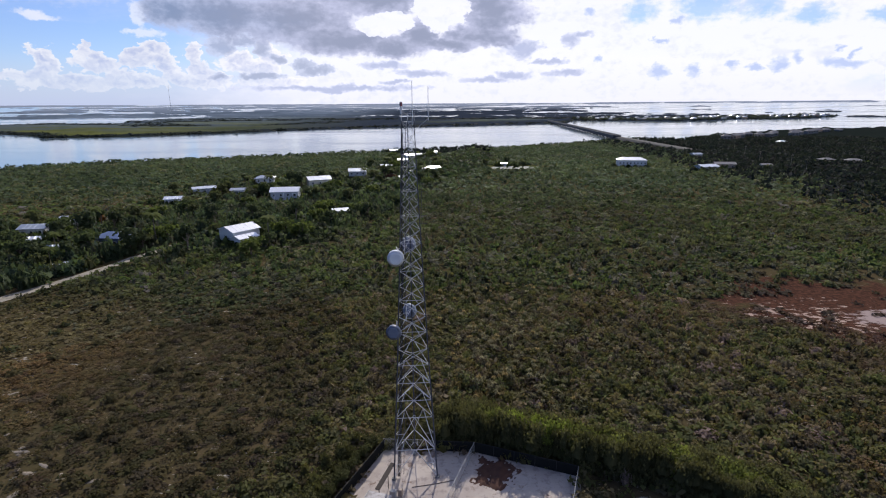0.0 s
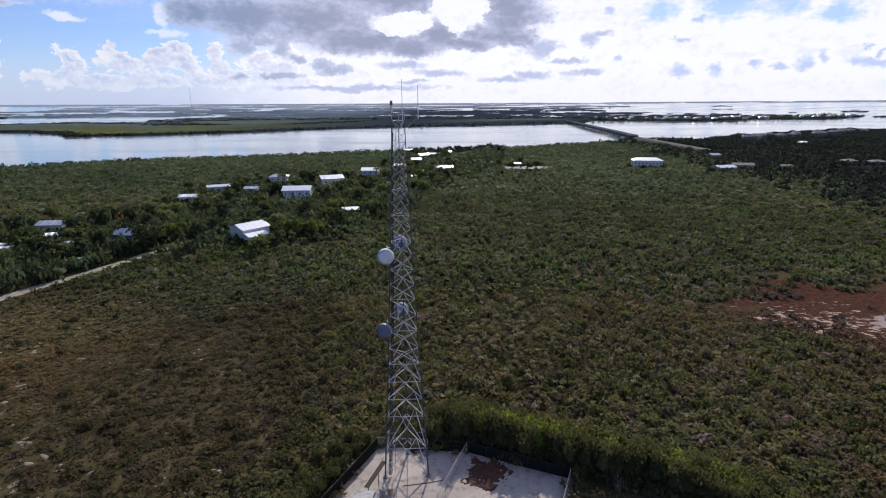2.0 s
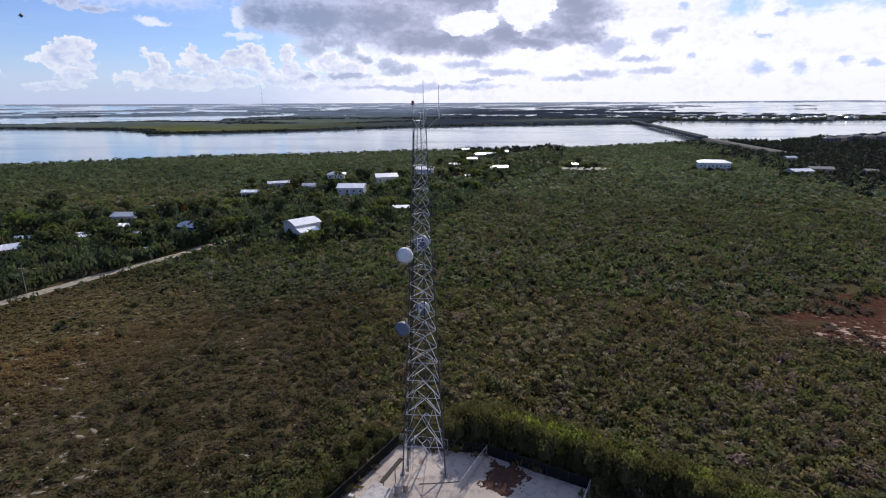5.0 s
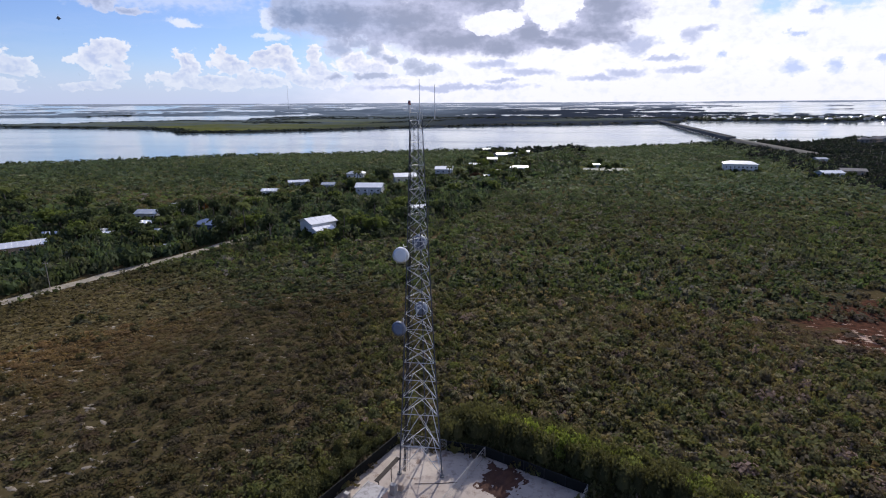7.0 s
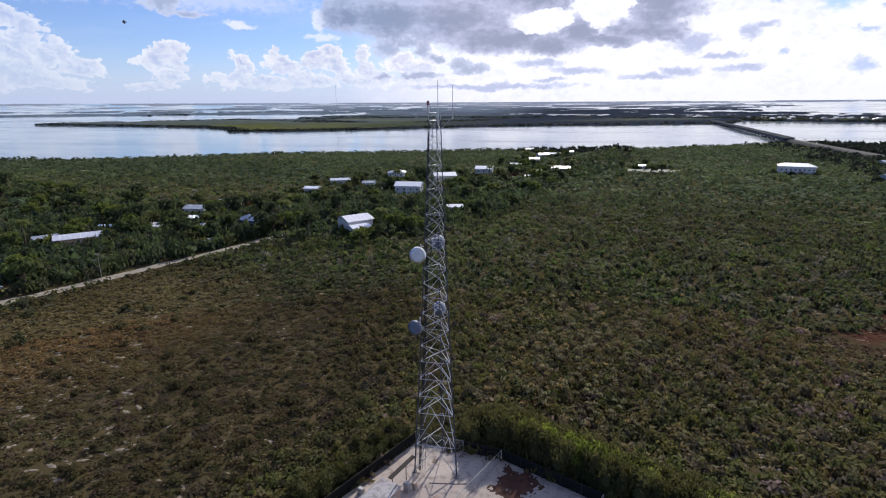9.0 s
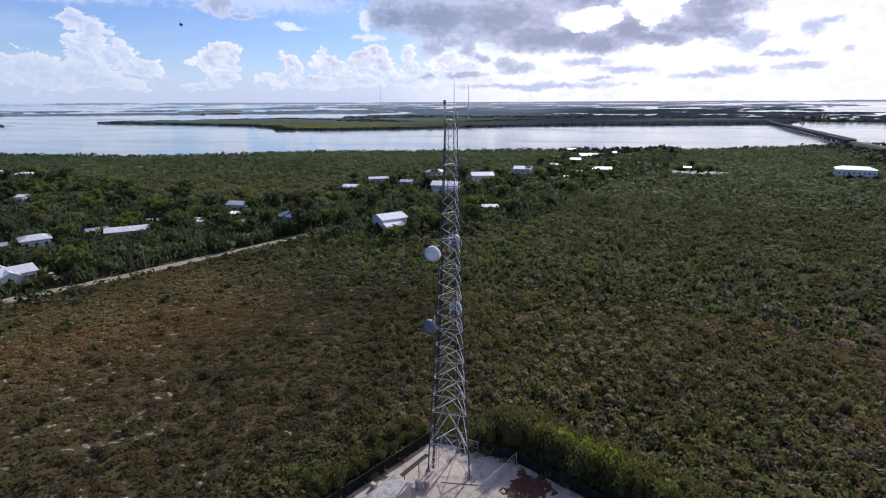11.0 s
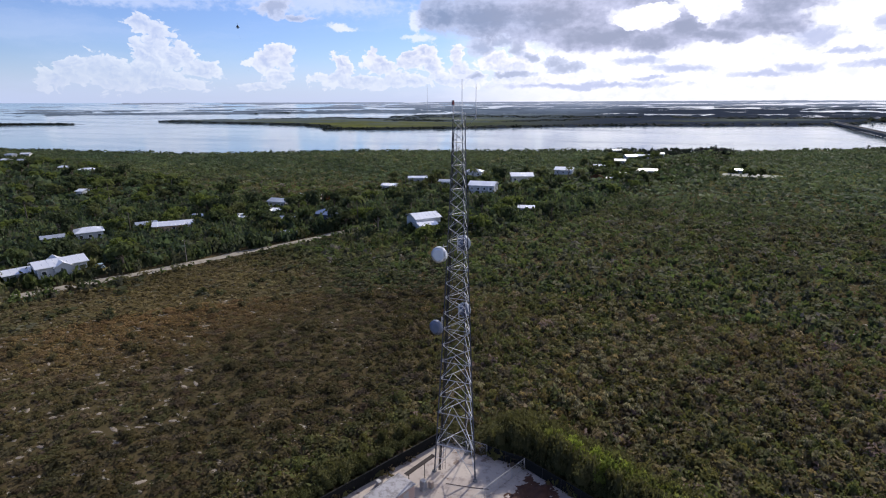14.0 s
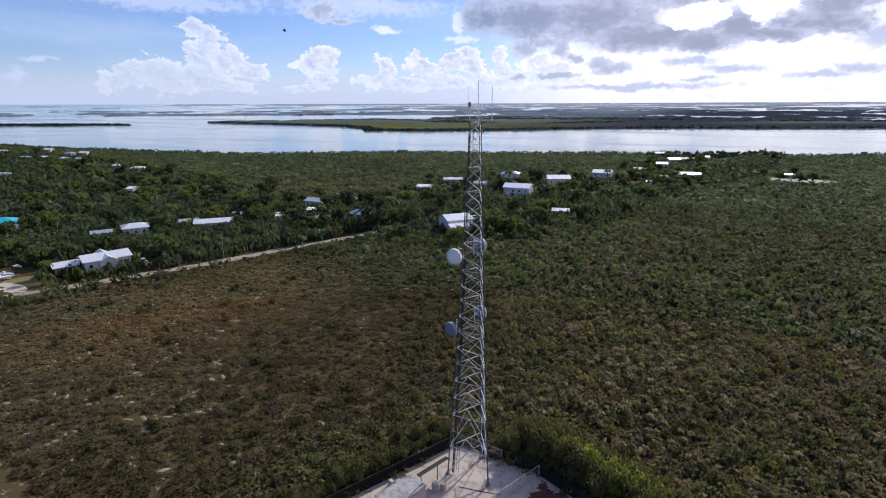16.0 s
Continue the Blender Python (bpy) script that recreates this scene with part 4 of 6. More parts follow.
    for (wx, wy, z0, z1) in ((0.64, -1.0, 49.0, 54.05), (2.54, -1.3, 49.6, 53.4)):
        w = part("whip_antenna", tube((wx, wy, z0), (wx, wy, z1), 0.055, 0.03, 6), WHITE_PAINT, mast, "slender white whip antenna")
        part("base", tube((wx, wy, z0 - 0.1), (wx, wy, z0 + 0.9), 0.07, 0.07, 6), STEEL, w)
    part("arm", tube((leg_point(1, 49.3).x, leg_point(1, 49.3).y, 49.9), (2.6, -1.3, 49.9), 0.04, 0.04, 5), STEEL, mast)
    part("arm", tube((leg_point(1, 48.2).x, leg_point(1, 48.2).y, 48.3), (2.6, -1.3, 49.8), 0.035, 0.035, 5), STEEL, mast)
    # side-mounted dipole array
    bm = bmesh.new()
    add_tube(bm, (1.55, -0.9, 36.6), (1.55, -0.9, 41.4), 0.025, 0.025, 6)
    for z in (36.9, 37.9, 38.9, 39.9, 40.9):
        add_tube(bm, (0.9, -0.7, z), (2.2, -1.1, z), 0.022, 0.022, 5)
        add_tube(bm, (2.2, -1.1, z - 0.3), (2.2, -1.1, z + 0.3), 0.012, 0.012, 5)
    part("dipole_array", bm, LEG_STEEL, mast)


def build_dish(x, y, z, az, radius, material, label):
    """A microwave drum dish; az is where it faces, clockwise from +y."""
    dish = thing("microwave_dish", pose(x, y, z, 0, 0, -az), label, "antenna", "microwave dishes on the tower")
    rings = [(0.02, 0.0), (radius * 0.6, 0.03), (radius * 0.985, 0.0), (radius, -0.03), (radius, -0.50), (radius * 0.96, -0.52)]
    back = [(radius * 0.96, -0.52), (radius * 0.75, -0.72), (radius * 0.4, -0.92), (radius * 0.16, -1.0)]

    def lathe(profile):
        b = bmesh.new()
        loops = []
        for rr, dd in profile:
            loops.append([b.verts.new((rr * math.cos(i * math.pi / 18), dd, rr * math.sin(i * math.pi / 18))) for i in range(36)])
        for lo, hi in zip(loops, loops[1:]):
            for i in range(36):
                b.faces.new((lo[i], lo[(i + 1) % 36], hi[(i + 1) % 36], hi[i]))
        b.faces.new(loops[0])
        b.faces.new(loops[-1])
        return b
    part("radome", lathe(rings[:3]), material, dish, smooth=True)
    part("shroud", lathe(rings[2:]), material, dish, smooth=True)
    part("reflector_back", lathe(back), RADOME_SHADE_GREY, dish, smooth=True)
    part("hub", tube((0, -0.95, 0), (0, -1.35, 0), 0.16, 0.16, 10), STEEL, dish, "steel mounting hub")
    return dish


def dish_mount(x0, y0, z0, leg):
    """A vertical pipe and two brackets that hold a dish to a leg."""
    mount = thing("dish_mount", pose(0, 0, 0), "galvanised pipe mount bolted to a tower leg", "bracket", "dish mounts")
    p = Vector((x0, y0, z0))
    part("pipe", tube(p - Vector((0, 0, 1.1)), p + Vector((0, 0, 1.1)), 0.07, 0.07, 8), STEEL, mount)
    for dz in (-0.8, 0.8):
        q = leg_point(leg, z0 + dz)
        part("bracket", tube(p + Vector((0, 0, dz)), (q.x + TOWER[0], q.y + TOWER[1], z0 + dz), 0.05, 0.05, 6), STEEL, mount)


build_tower()
for dx, dy, dz, daz, rad, matl, leg, words in (
        (-6.05, 63.85, 32.8, 183, 1.05, RADOME, 0, "white round microwave dish with a flat radome, facing the camera side"),
        (-6.65, 63.95, 22.75, 196, 1.0, RADOME_SHADE_GREY, 0, "round microwave dish low on the tower, its face coloured grey for shade"),
        (-4.7, 69.3, 33.3, 20, 1.05, RADOME_BACK, 2, "pale round microwave dish seen from its back, high on the tower"),
        (-4.75, 69.9, 23.6, 20, 1.0, RADOME_BACK, 2, "pale round microwave dish seen from its back, low on the tower")):
    build_dish(dx, dy, dz, daz, rad, matl, words)
    bx, by = dx - 1.4 * math.sin(radians(daz)), dy - 1.4 * math.cos(radians(daz))
    dish_mount(bx, by, dz, leg)


# ---- the compound ----
def pad_material():
    m = bpy.data.materials.new("crushed_limestone_pad")
    m.use_nodes = True
    k = Nodes(m.node_tree)
    pos = k.n("ShaderNodeTexCoord").outputs["Object"]
    wide, mid, fine = k.noise(pos, 0.14, 4.0, 0.55), k.noise(pos, 0.8, 6.0, 0.65), k.noise(pos, 7.0, 4.0, 0.6)
    col = k.mix(k.step(wide, 0.38, 0.62), rgb(0.40, 0.34, 0.30), rgb(0.49, 0.425, 0.37))
    col = k.mix(k.math("MULTIPLY", k.step(mid, 0.50, 0.66), 0.7), col, rgb(0.25, 0.205, 0.19))
    col = k.mix(k.math("MULTIPLY", k.step(k.noise(pos, 0.45, 6.0, 0.7), 0.585, 0.66), 0.8), col, rgb(0.16, 0.095, 0.065))
    col = k.mix(k.math("MULTIPLY", k.step(fine, 0.58, 0.70), 0.35), col, rgb(0.30, 0.26, 0.24))
    p = k.n("ShaderNodeBsdfPrincipled")
    k.put(p.inputs["Base Color"], col)
    p.inputs["Roughness"].default_value = 0.95
    b = k.n("ShaderNodeBump")
    b.inputs["Strength"].default_value, b.inputs["Distance"].default_value = 0.6, 0.06
    k.put(b.inputs["Height"], mid)
    k.put(p.inputs["Normal"], b.outputs[0])
    o = k.n("ShaderNodeOutputMaterial")
    k.put(o.inputs[0], p.outputs[0])
    return m


PAD = pad_material()
tagged(part("yard", prism([(4.45, 71.0), (19.4, 65.2), (12.0, 36.0), (-5.55, 43.0)], -0.1, 0.05), PAD), "pale crushed limestone side yard under overhanging trees", "yard", kind="structure")
tagged(part("pavement", prism([(-9.6, 71.8), (4.4, 71.0), (-5.6, 43.0), (-20.5, 44.0)], -0.1, 0.06), PAD), "pale crushed limestone and concrete pad of the tower compound", "pavement", kind="structure")


# near-black cloth and rails also hold the shade under the overhanging hedge
SCREEN = surface("dark_screen_cloth", (0.016, 0.017, 0.017), 1.0, 0.0, 0.2, 2.0, spec=0.03)
RAIL = surface("galvanised_rail", (0.40, 0.39, 0.38), 0.6, 0.3, 0.15, 2.0)
SHADED_RAIL = surface("shaded_dark_rail", (0.03, 0.03, 0.032), 0.7, 0.0, 0.15, 2.0)


def build_fence(a, b, label, screened):
    """A post-and-rail fence from a to b with screen cloth or chain-link."""
    a, b = Vector((*a, 0)), Vector((*b, 0))
    d = (b - a).normalized()
    length = (b - a).length
    m = Matrix.Translation(a) @ Matrix(((d.x, -d.y, 0, 0), (d.y, d.x, 0, 0), (0, 0, 1, 0), (0, 0, 0, 1)))
    f = thing("fence", m, label, "fence", "fences of the compound")
    n = max(1, round(length / 3.0))
    tall = 1.9 if screened else 2.0
    for i in range(n + 1):
        part("post", tube((length * i / n, 0, 0), (length * i / n, 0, tall), 0.045, 0.045, 6), SHADED_RAIL if screened else RAIL, f)
    part("top_rail", tube((0, 0, tall - 0.05), (length, 0, tall - 0.05), 0.035, 0.035, 6), SHADED_RAIL if screened else RAIL, f)
    if screened:
        for i in range(n):
            part("screen_panel", box(length * (i + 0.5) / n, 0.07, tall / 2, length / n - 0.02, 0.02, tall - 0.16), SCREEN, f, "dark cloth screen")
    else:
        bm = bmesh.new()
        step = 0.3
        for i in range(int(-2 / step), int(length / step) + 1):
            x0 = i * step
            for up in (1, -1):
                xa, za = (x0, 0.05) if up > 0 else (x0, 1.9)
                xb, zb = xa + 1.85, 1.9 if up > 0 else 0.05
                if xa < 0:
                    za, xa = za + (zb - za) * (-xa / 1.85), 0.0
                if xb > length:
                    zb, xb = za + (zb - za) * (length - xa) / (xb - xa), length
                add_tube(bm, (xa, 0, za), (xb, 0, zb), 0.008, 0.008, 3)
        part("chain_link", bm, RAIL, f, "chain-link mesh")["kind"] = "stuff"


build_fence((-9.4, 71.3), (-20.2, 44.5), "wire fence with dark screen cloth along the thicket", True)
build_fence((-9.4, 71.4), (-1.6, 70.95), "bare chain-link fence behind the tower", False)
build_fence((-1.5, 70.94), (4.3, 70.6), "wire fence with dark screen cloth under tall trees", True)
build_fence((4.4, 70.6), (18.9, 64.9), "wire fence with dark screen cloth below the bright hedge", True)
build_fence((4.4, 70.4), (-5.6, 43.0), "chain-link fence that divides the compound", False)
build_fence((18.8, 64.7), (9.5, 38.0), "chain-link fence at the edge of the side yard", False)


def build_soil():
    """A heap of red-brown soil in the side yard."""
    bm = bmesh.new()
    bmesh.ops.create_grid(bm, x_segments=44, y_segments=44, size=1.0)
    for v in bm.verts:
        r = v.co.length
        lump = noise.noise(Vector((v.co.x * 2.6, v.co.y * 2.6, 3.0))) + 0.5 * noise.noise(Vector((v.co.x * 7, v.co.y * 7, 9.0)))
        top = max(0.0, 1.0 - r - 0.30 + 0.45 * lump + 0.25 * noise.noise(Vector((v.co.x * 15, v.co.y * 15, 4.0))))
        v.co = (v.co.x * 4.4, v.co.y * 5.2, -0.05 + 0.6 * top * (1 + 0.4 * lump))
    heap = part("soil_mound", bm, surface("red_brown_soil", (0.085, 0.040, 0.027), 0.95, 0.0, 0.5, 2.2, 0.8, 5.0), smooth=True)
    heap.matrix_basis = pose(7.2, 66.2, 0.06, 0, 0, -18)
    tagged(heap, "heap of damp red-brown soil spread over the yard", "soil")


build_soil()


def build_hut():
    """The equipment shelter by the mast."""
    h = thing("equipment_shelter", pose(-9.35, 55.75, 0.06, 0, 0, -17.5), "small pinkish concrete equipment shelter with a flat grey roof", "shelter")
    pink = surface("pinkish_panel", (0.40, 0.30, 0.27), 0.85, 0.0, 0.12, 1.0, 0.2)
    part("plinth", box(0, 0, 0.1, 3.3, 6.3, 0.2), CONCRETE, h)
    part("wall", box(0, 0, 1.35, 3.0, 6.0, 2.3), pink, h)
    roof = part("roof", box(0, 0, 2.56, 3.25, 6.25, 0.12, 0.03), surface("pale_roof_sheet", (0.36, 0.345, 0.35), 0.6, 0.1, 0.25, 1.0, stain=(0.17, 0.15, 0.145), stain_at=0.52), h, "pale grey weathered roof sheet")
    for k in (-1, 1):
        part("edge_trim", box(k * 1.62, 0, 2.64, 0.06, 6.25, 0.08), RAIL, roof)
    part("door", box(1.53, 1.4, 1.2, 0.07, 0.95, 2.0), surface("grey_door", (0.32, 0.32, 0.33), 0.6), h, "grey steel door")
    ac = part("air_conditioner", box(-0.6, 3.25, 1.2, 0.9, 0.5, 1.1, 0.03), WHITE_PAINT, h, "white wall air conditioner")
    part("grille", box(-0.6, 3.51, 1.2, 0.7, 0.04, 0.8), surface("dark_grille", (0.05, 0.05, 0.05), 0.7), ac)
    part("vent", box(0.9, 3.05, 1.9, 0.5, 0.12, 0.4), RAIL, h)


build_hut()


def build_cable_bridge():
    a, b = Vector((-7.3, 64.6, 2.75)), Vector((-8.9, 59.2, 2.75))
    d = (b - a).normalized()
    side = Vector((-d.y, d.x, 0)) * 0.3
    c = thing("cable_bridge", pose(0, 0, 0), "dark steel ice bridge carrying black cables to the shelter", "cable tray")
    rust = surface("dark_rusty_steel", (0.032, 0.023, 0.020), 0.8, 0.2, 0.25, 2.0)
    for k in (-1, 1):
        part("rail", tube(a + side * k, b + side * k, 0.05, 0.05, 5), rust, c)
    part("cover", box(0, 0, 0, 1, 1, 1), rust, c).matrix_basis = Matrix.Translation((a + b) / 2) @ Matrix(((d.x * 5.6, side.x * 2, 0, 0), (d.y * 5.6, side.y * 2, 0, 0), (0, 0, 0.05, 0), (0, 0, 0, 1)))
    for k in range(4):
        off = side * (-0.6 + 0.4 * k) - Vector((0, 0, 0.08))
        part("cable", tube(a + off, b + off, 0.035, 0.035, 5), MATS["black_cable"], c)
    for k in (0.35, 0.9):
        p = a + (b - a) * k
        part("post", tube((p.x, p.y, 0.05), (p.x, p.y, 2.72), 0.06, 0.06, 6), rust, c)


build_cable_bridge()


def build_cabinet(x, y, turn, w, d, h, material, label):
    c = thing("equipment_cabinet", pose(x, y, 0.06, 0, 0, turn), label, "cabinet", "cabinets on the pad")
    part("plinth", box(0, 0, 0.06, w + 0.15, d + 0.15, 0.12), CONCRETE, c)
    part("body", box(0, 0, 0.12 + h / 2, w, d, h, 0.02), material, c)
    door = part("door", box(0, -d / 2 - 0.02, 0.12 + h / 2, w * 0.86, 0.04, h * 0.88), material, c)
    part("handle", box(w * 0.32, -d / 2 - 0.06, 0.12 + h / 2, 0.04, 0.05, 0.2), RAIL, door)


build_cabinet(-7.0, 60.6, -17, 0.8, 0.6, 1.3, surface("grey_cabinet", (0.30, 0.30, 0.31), 0.5), "grey steel equipment cabinet beside the shelter")
build_cabinet(-6.1, 61.2, -17, 0.6, 0.5, 1.0, surface("tan_cabinet", (0.34, 0.27, 0.22), 0.6), "small tan equipment cabinet beside the shelter")
build_cabinet(-12.9, 58.6, -17, 0.8, 0.55, 0.7, RAIL, "low grey generator box beside the shelter")
conduit = thing("conduit", pose(0, 0, 0), "dark conduit lying across the pad", "pipe")
part("pipe", tube((-4.6, 62.9, 0.1), (-1.2, 63.6, 0.1), 0.045, 0.045, 6), surface("dark_plastic", (0.07, 0.045, 0.035), 0.7), conduit)
part("pipe", tube((-1.2, 63.6, 0.1), (1.2, 64.3, 0.1), 0.045, 0.045, 6), surface("dark_plastic", (0.07, 0.045, 0.035), 0.7), conduit)


def lane(points, half, z, name, material, label, kind="structure"):
    bm = bmesh.new()
    g = np.random.RandomState(5)
    rows = []
    dense = []
    for (x0, y0), (x1, y1) in zip(points, points[1:]):
        n = max(2, int(math.hypot(x1 - x0, y1 - y0) / 4))
        dense += [(x0 + (x1 - x0) * i / n, y0 + (y1 - y0) * i / n) for i in range(n)]
    dense.append(points[-1])
    for i, (x, y) in enumerate(dense):
        x2, y2 = dense[min(i + 1, len(dense) - 1)]
        x1, y1 = dense[max(i - 1, 0)]
        d = Vector((x2 - x1, y2 - y1)).normalized()
        w = [half * (1 + 0.22 * g.normal()) for _ in range(2)]
        rows.append([bm.verts.new((x - d.y * w[0], y + d.x * w[0], z)), bm.verts.new((x, y, z + 0.05)), bm.verts.new((x + d.y * w[1], y - d.x * w[1], z))])
    for a, b in zip(rows, rows[1:]):
        bm.faces.new((a[0], a[1], b[1], b[0]))
        bm.faces.new((a[1], a[2], b[2], b[1]))
    return tagged(part(name, bm, material), label, name, kind=kind)


LIMEROCK = surface("lime_rock_lane", (0.30, 0.265, 0.215), 0.95, 0.0, 0.3, 0.6, stain=(0.12, 0.11, 0.07), stain_at=0.58)
lane(ROAD, 2.15, 0.05, "road", LIMEROCK, "narrow pale lime-rock lane with worn grassy edges")


# ---- the long bridge ----
def build_bridge():
    a, b = Vector((266, 850, 0)), Vector((320, 1640, 0))
    d = (b - a).normalized()
    side = Vector((d.y, -d.x, 0))
    length = (b - a).length
    m = Matrix.Translation(a) @ Matrix(((side.x, d.x, 0, 0), (side.y, d.y, 0, 0), (0, 0, 1, 0), (0, 0, 0, 1)))
    br = thing("road_bridge", m, "long low concrete highway bridge on many piers across the channel", "bridge")
    # dark colour holds the sides' shade; the thickness covers shadow and reflection below
    part("deck", box(0, length / 2, 3.6, 12.5, length + 40, 3.8), surface("shaded_bridge_concrete", (0.055, 0.058, 0.066), 0.9, 0.0, 0.25, 0.6), br)
    for s in (-6.1, 6.1):
        part("parapet", box(s, length / 2, 5.9, 0.35, length + 40, 0.9), DARK_CONCRETE, br)
    for i in range(28):
        y = 12 + i * length / 28
        bm = box(0, y, 4.1, 12.0, 1.4, 1.0)
        for s in (-4.5, 0, 4.5):
            add_box(bm, s, y, 1.2, 1.0, 1.0, 6.4)
        part("pier", bm, MATS["shaded_bridge_concrete"], br)
    ASPHALT = surface("asphalt", (0.055, 0.055, 0.058), 1.0, 0.0, 0.2, 1.0, spec=0.05)
    part("roadway", box(0, length / 2, 5.5, 11.6, length + 40, 0.1), ASPHALT, br, "dark asphalt roadway")
    p, q = Vector((266, 858, 0)), Vector((285, 610, 0))
    e = (q - p).normalized()
    n = (q - p).length
    w = Matrix.Translation(p) @ Matrix(((e.y, e.x, 0, 0), (-e.x, e.y, 0, 0), (0, 0, 1, 0), (0, 0, 0, 1)))
    bm = box(0, n / 2, 2.0, 9, n, 4.0)
    for v in bm.verts:
        if v.co.y > n - 1:
            v.co.z *= 0.3
        if v.co.z < 0.5:
            v.co.x *= 1.7
    tagged(part("causeway", bm, surface("pale_roadside", (0.13, 0.125, 0.115), 1.0, 0.0, 0.4, 0.3, spec=0.1)), "pale raised approach road to the bridge", "road", kind="structure").matrix_basis = w


build_bridge()


# ---- houses ----
def build_house(x, y, w, d, turn, floor, eaves, ridge, roof, wall, label, hip=False, windows=3, porch=False):
    """A house: w along its ridge, d across, its floor raised on posts where floor > 1."""
    h = thing("house", pose(x, y, 0, 0, 0, turn), label, "house", "houses of the settlement")
    CLEARINGS.append((x, y, w / 2 + 0.6, d / 2 + 0.6, turn))
    HOME_PLOTS.append((x, y, w / 2 + 0.8, d / 2 + 0.8, turn))
    eaves, ridge = eaves + 0.35 * max(0.0, ridge - eaves - 0.17 * d), 0.0
    ridge = eaves + 0.165 * d
    o = 0.6
    bm = bmesh.new()
    inset = d * 0.42 if hip else 0.0
    z0, t = eaves, 0.18
    pts = [(-w / 2 - o, -d / 2 - o, z0), (w / 2 + o, -d / 2 - o, z0), (w / 2 + o, d / 2 + o, z0), (-w / 2 - o, d / 2 + o, z0), (-w / 2 - o + inset, 0, ridge), (w / 2 + o - inset, 0, ridge)]
    lo = [bm.verts.new(p) for p in pts]
    hi = [bm.verts.new((p[0], p[1], p[2] + t)) for p in pts]
    for ring in (lo, hi):
        for f in ((0, 1, 5, 4), (2, 3, 4, 5), (1, 2, 5), (3, 0, 4)):
            if len(f) == 4 or hip:
                bm.faces.new([ring[i] for i in f])
    for i, j in (((0, 1), (1, 2), (2, 3), (3, 0)) if hip else ((0, 1), (2, 3), (1, 5), (5, 2), (3, 4), (4, 0))):
        bm.faces.new((lo[i], lo[j], hi[j], hi[i]))
    roof_ob = part("roof", bm, roof, h)
    part("wall", box(0, 0, (floor + eaves) / 2, w, d, eaves - floor), wall, h)
    # standing seams
    n = max(3, int(w / 1.6))
    for s in (-1, 1):
        bm = bmesh.new()
        for i in range(1, n):
            u = -w / 2 + w * i / n
            lim = (w / 2 + o - abs(u)) / max(inset, 1e-6) if inset else 1.0
            top = min(1.0, lim)
            y0, y1 = s * (d / 2 + o), s * (d / 2 + o) * (1 - top)
            za, zb = z0 + t, z0 + t + (ridge - z0) * top
            add_tube(bm, (u, y0, za), (u, y1, zb), 0.045, 0.045, 4)
        part("seam", bm, roof, roof_ob)
    if not hip:
        for s in (-1, 1):
            bm = bmesh.new()
            a = [bm.verts.new((s * w / 2, yy, zz)) for yy, zz in ((-d / 2, eaves), (d / 2, eaves), (0, ridge - 0.05))]
            b = [bm.verts.new((s * (w / 2 - 0.2), yy, zz)) for yy, zz in ((-d / 2, eaves), (d / 2, eaves), (0, ridge - 0.05))]
            bm.faces.new(a)
            bm.faces.new(b)
            for i in range(3):
                bm.faces.new((a[i], a[(i + 1) % 3], b[(i + 1) % 3], b[i]))
            part("gable", bm, wall, h)
    zc = floor + (eaves - floor) * 0.55
    for s in (-1, 1):
        for i in range(windows):
            u = -w / 2 + w * (i + 0.5) / windows
            win = part("window", box(u, s * (d / 2 + 0.03), zc, 1.3, 0.12, 1.3), WHITE_PAINT, h)
            part("pane", box(u, s * (d / 2 + 0.08), zc, 1.1, 0.08, 1.1), GLASS, win, "dark glass")
        win = part("window", box(s * (w / 2 + 0.03), 0.0, zc, 0.12, 1.5, 1.3), WHITE_PAINT, h)
        part("pane", box(s * (w / 2 + 0.08), 0.0, zc, 0.08, 1.3, 1.1), GLASS, win, "dark glass")
    if floor > 1:
        for px in np.linspace(-w / 2 + 0.5, w / 2 - 0.5, max(2, int(w / 4) + 1)):
            for py in (-d / 2 + 0.4, d / 2 - 0.4):
                part("post", box(px, py, floor / 2, 0.35, 0.35, floor), CONCRETE, h)
    if porch:
        part("porch", box(0, -d / 2 - 1.4, floor - 0.1, w * 0.7, 2.6, 0.2), wall, h)
        for px in (-w * 0.33, 0, w * 0.33):
            part("porch_post", box(px, -d / 2 - 2.5, (floor + eaves) / 2, 0.16, 0.16, eaves - floor), WHITE_PAINT, h)
    return h


build_house(-79, 201, 11.0, 10.0, 52, 0.2, 5.4, 8.2, ROOF_WHITE, WALL_WHITE, "large white house with a bright white gabled metal roof", windows=4)
build_house(-87, 292, 14.5, 11.0, 8, 2.8, 6.4, 8.8, ROOF_WHITE, WALL_GREY, "pale grey stilt house with a white metal roof", porch=True, windows=4)
build_house(-120, 360, 11.5, 9.5, 10, 1.6, 5.0, 6.1, ROOF_GREY, WALL_WHITE, "pale house with a light grey hipped roof", hip=True)
build_house(-81, 346, 14.0, 11.0, 24, 1.4, 5.2, 8.6, ROOF_WHITE, WALL_CREAM, "house with a glaring white metal roof")
build_house(-61.5, 385, 12.0, 10.0, 4, 3.0, 6.3, 8.2, ROOF_WHITE, WALL_GREY, "grey stilt house with a white ridged roof")
build_house(-10, 427, 13.5, 8.3, 8, 0.3, 3.4, 4.5, ROOF_WHITE, WALL_WHITE, "low white house with a white roof")
build_house(-37, 488, 8.5, 8.3, 10, 1.0, 3.8, 5.6, ROOF_WHITE, WALL_CREAM, "pale cottage with a white roof among trees")
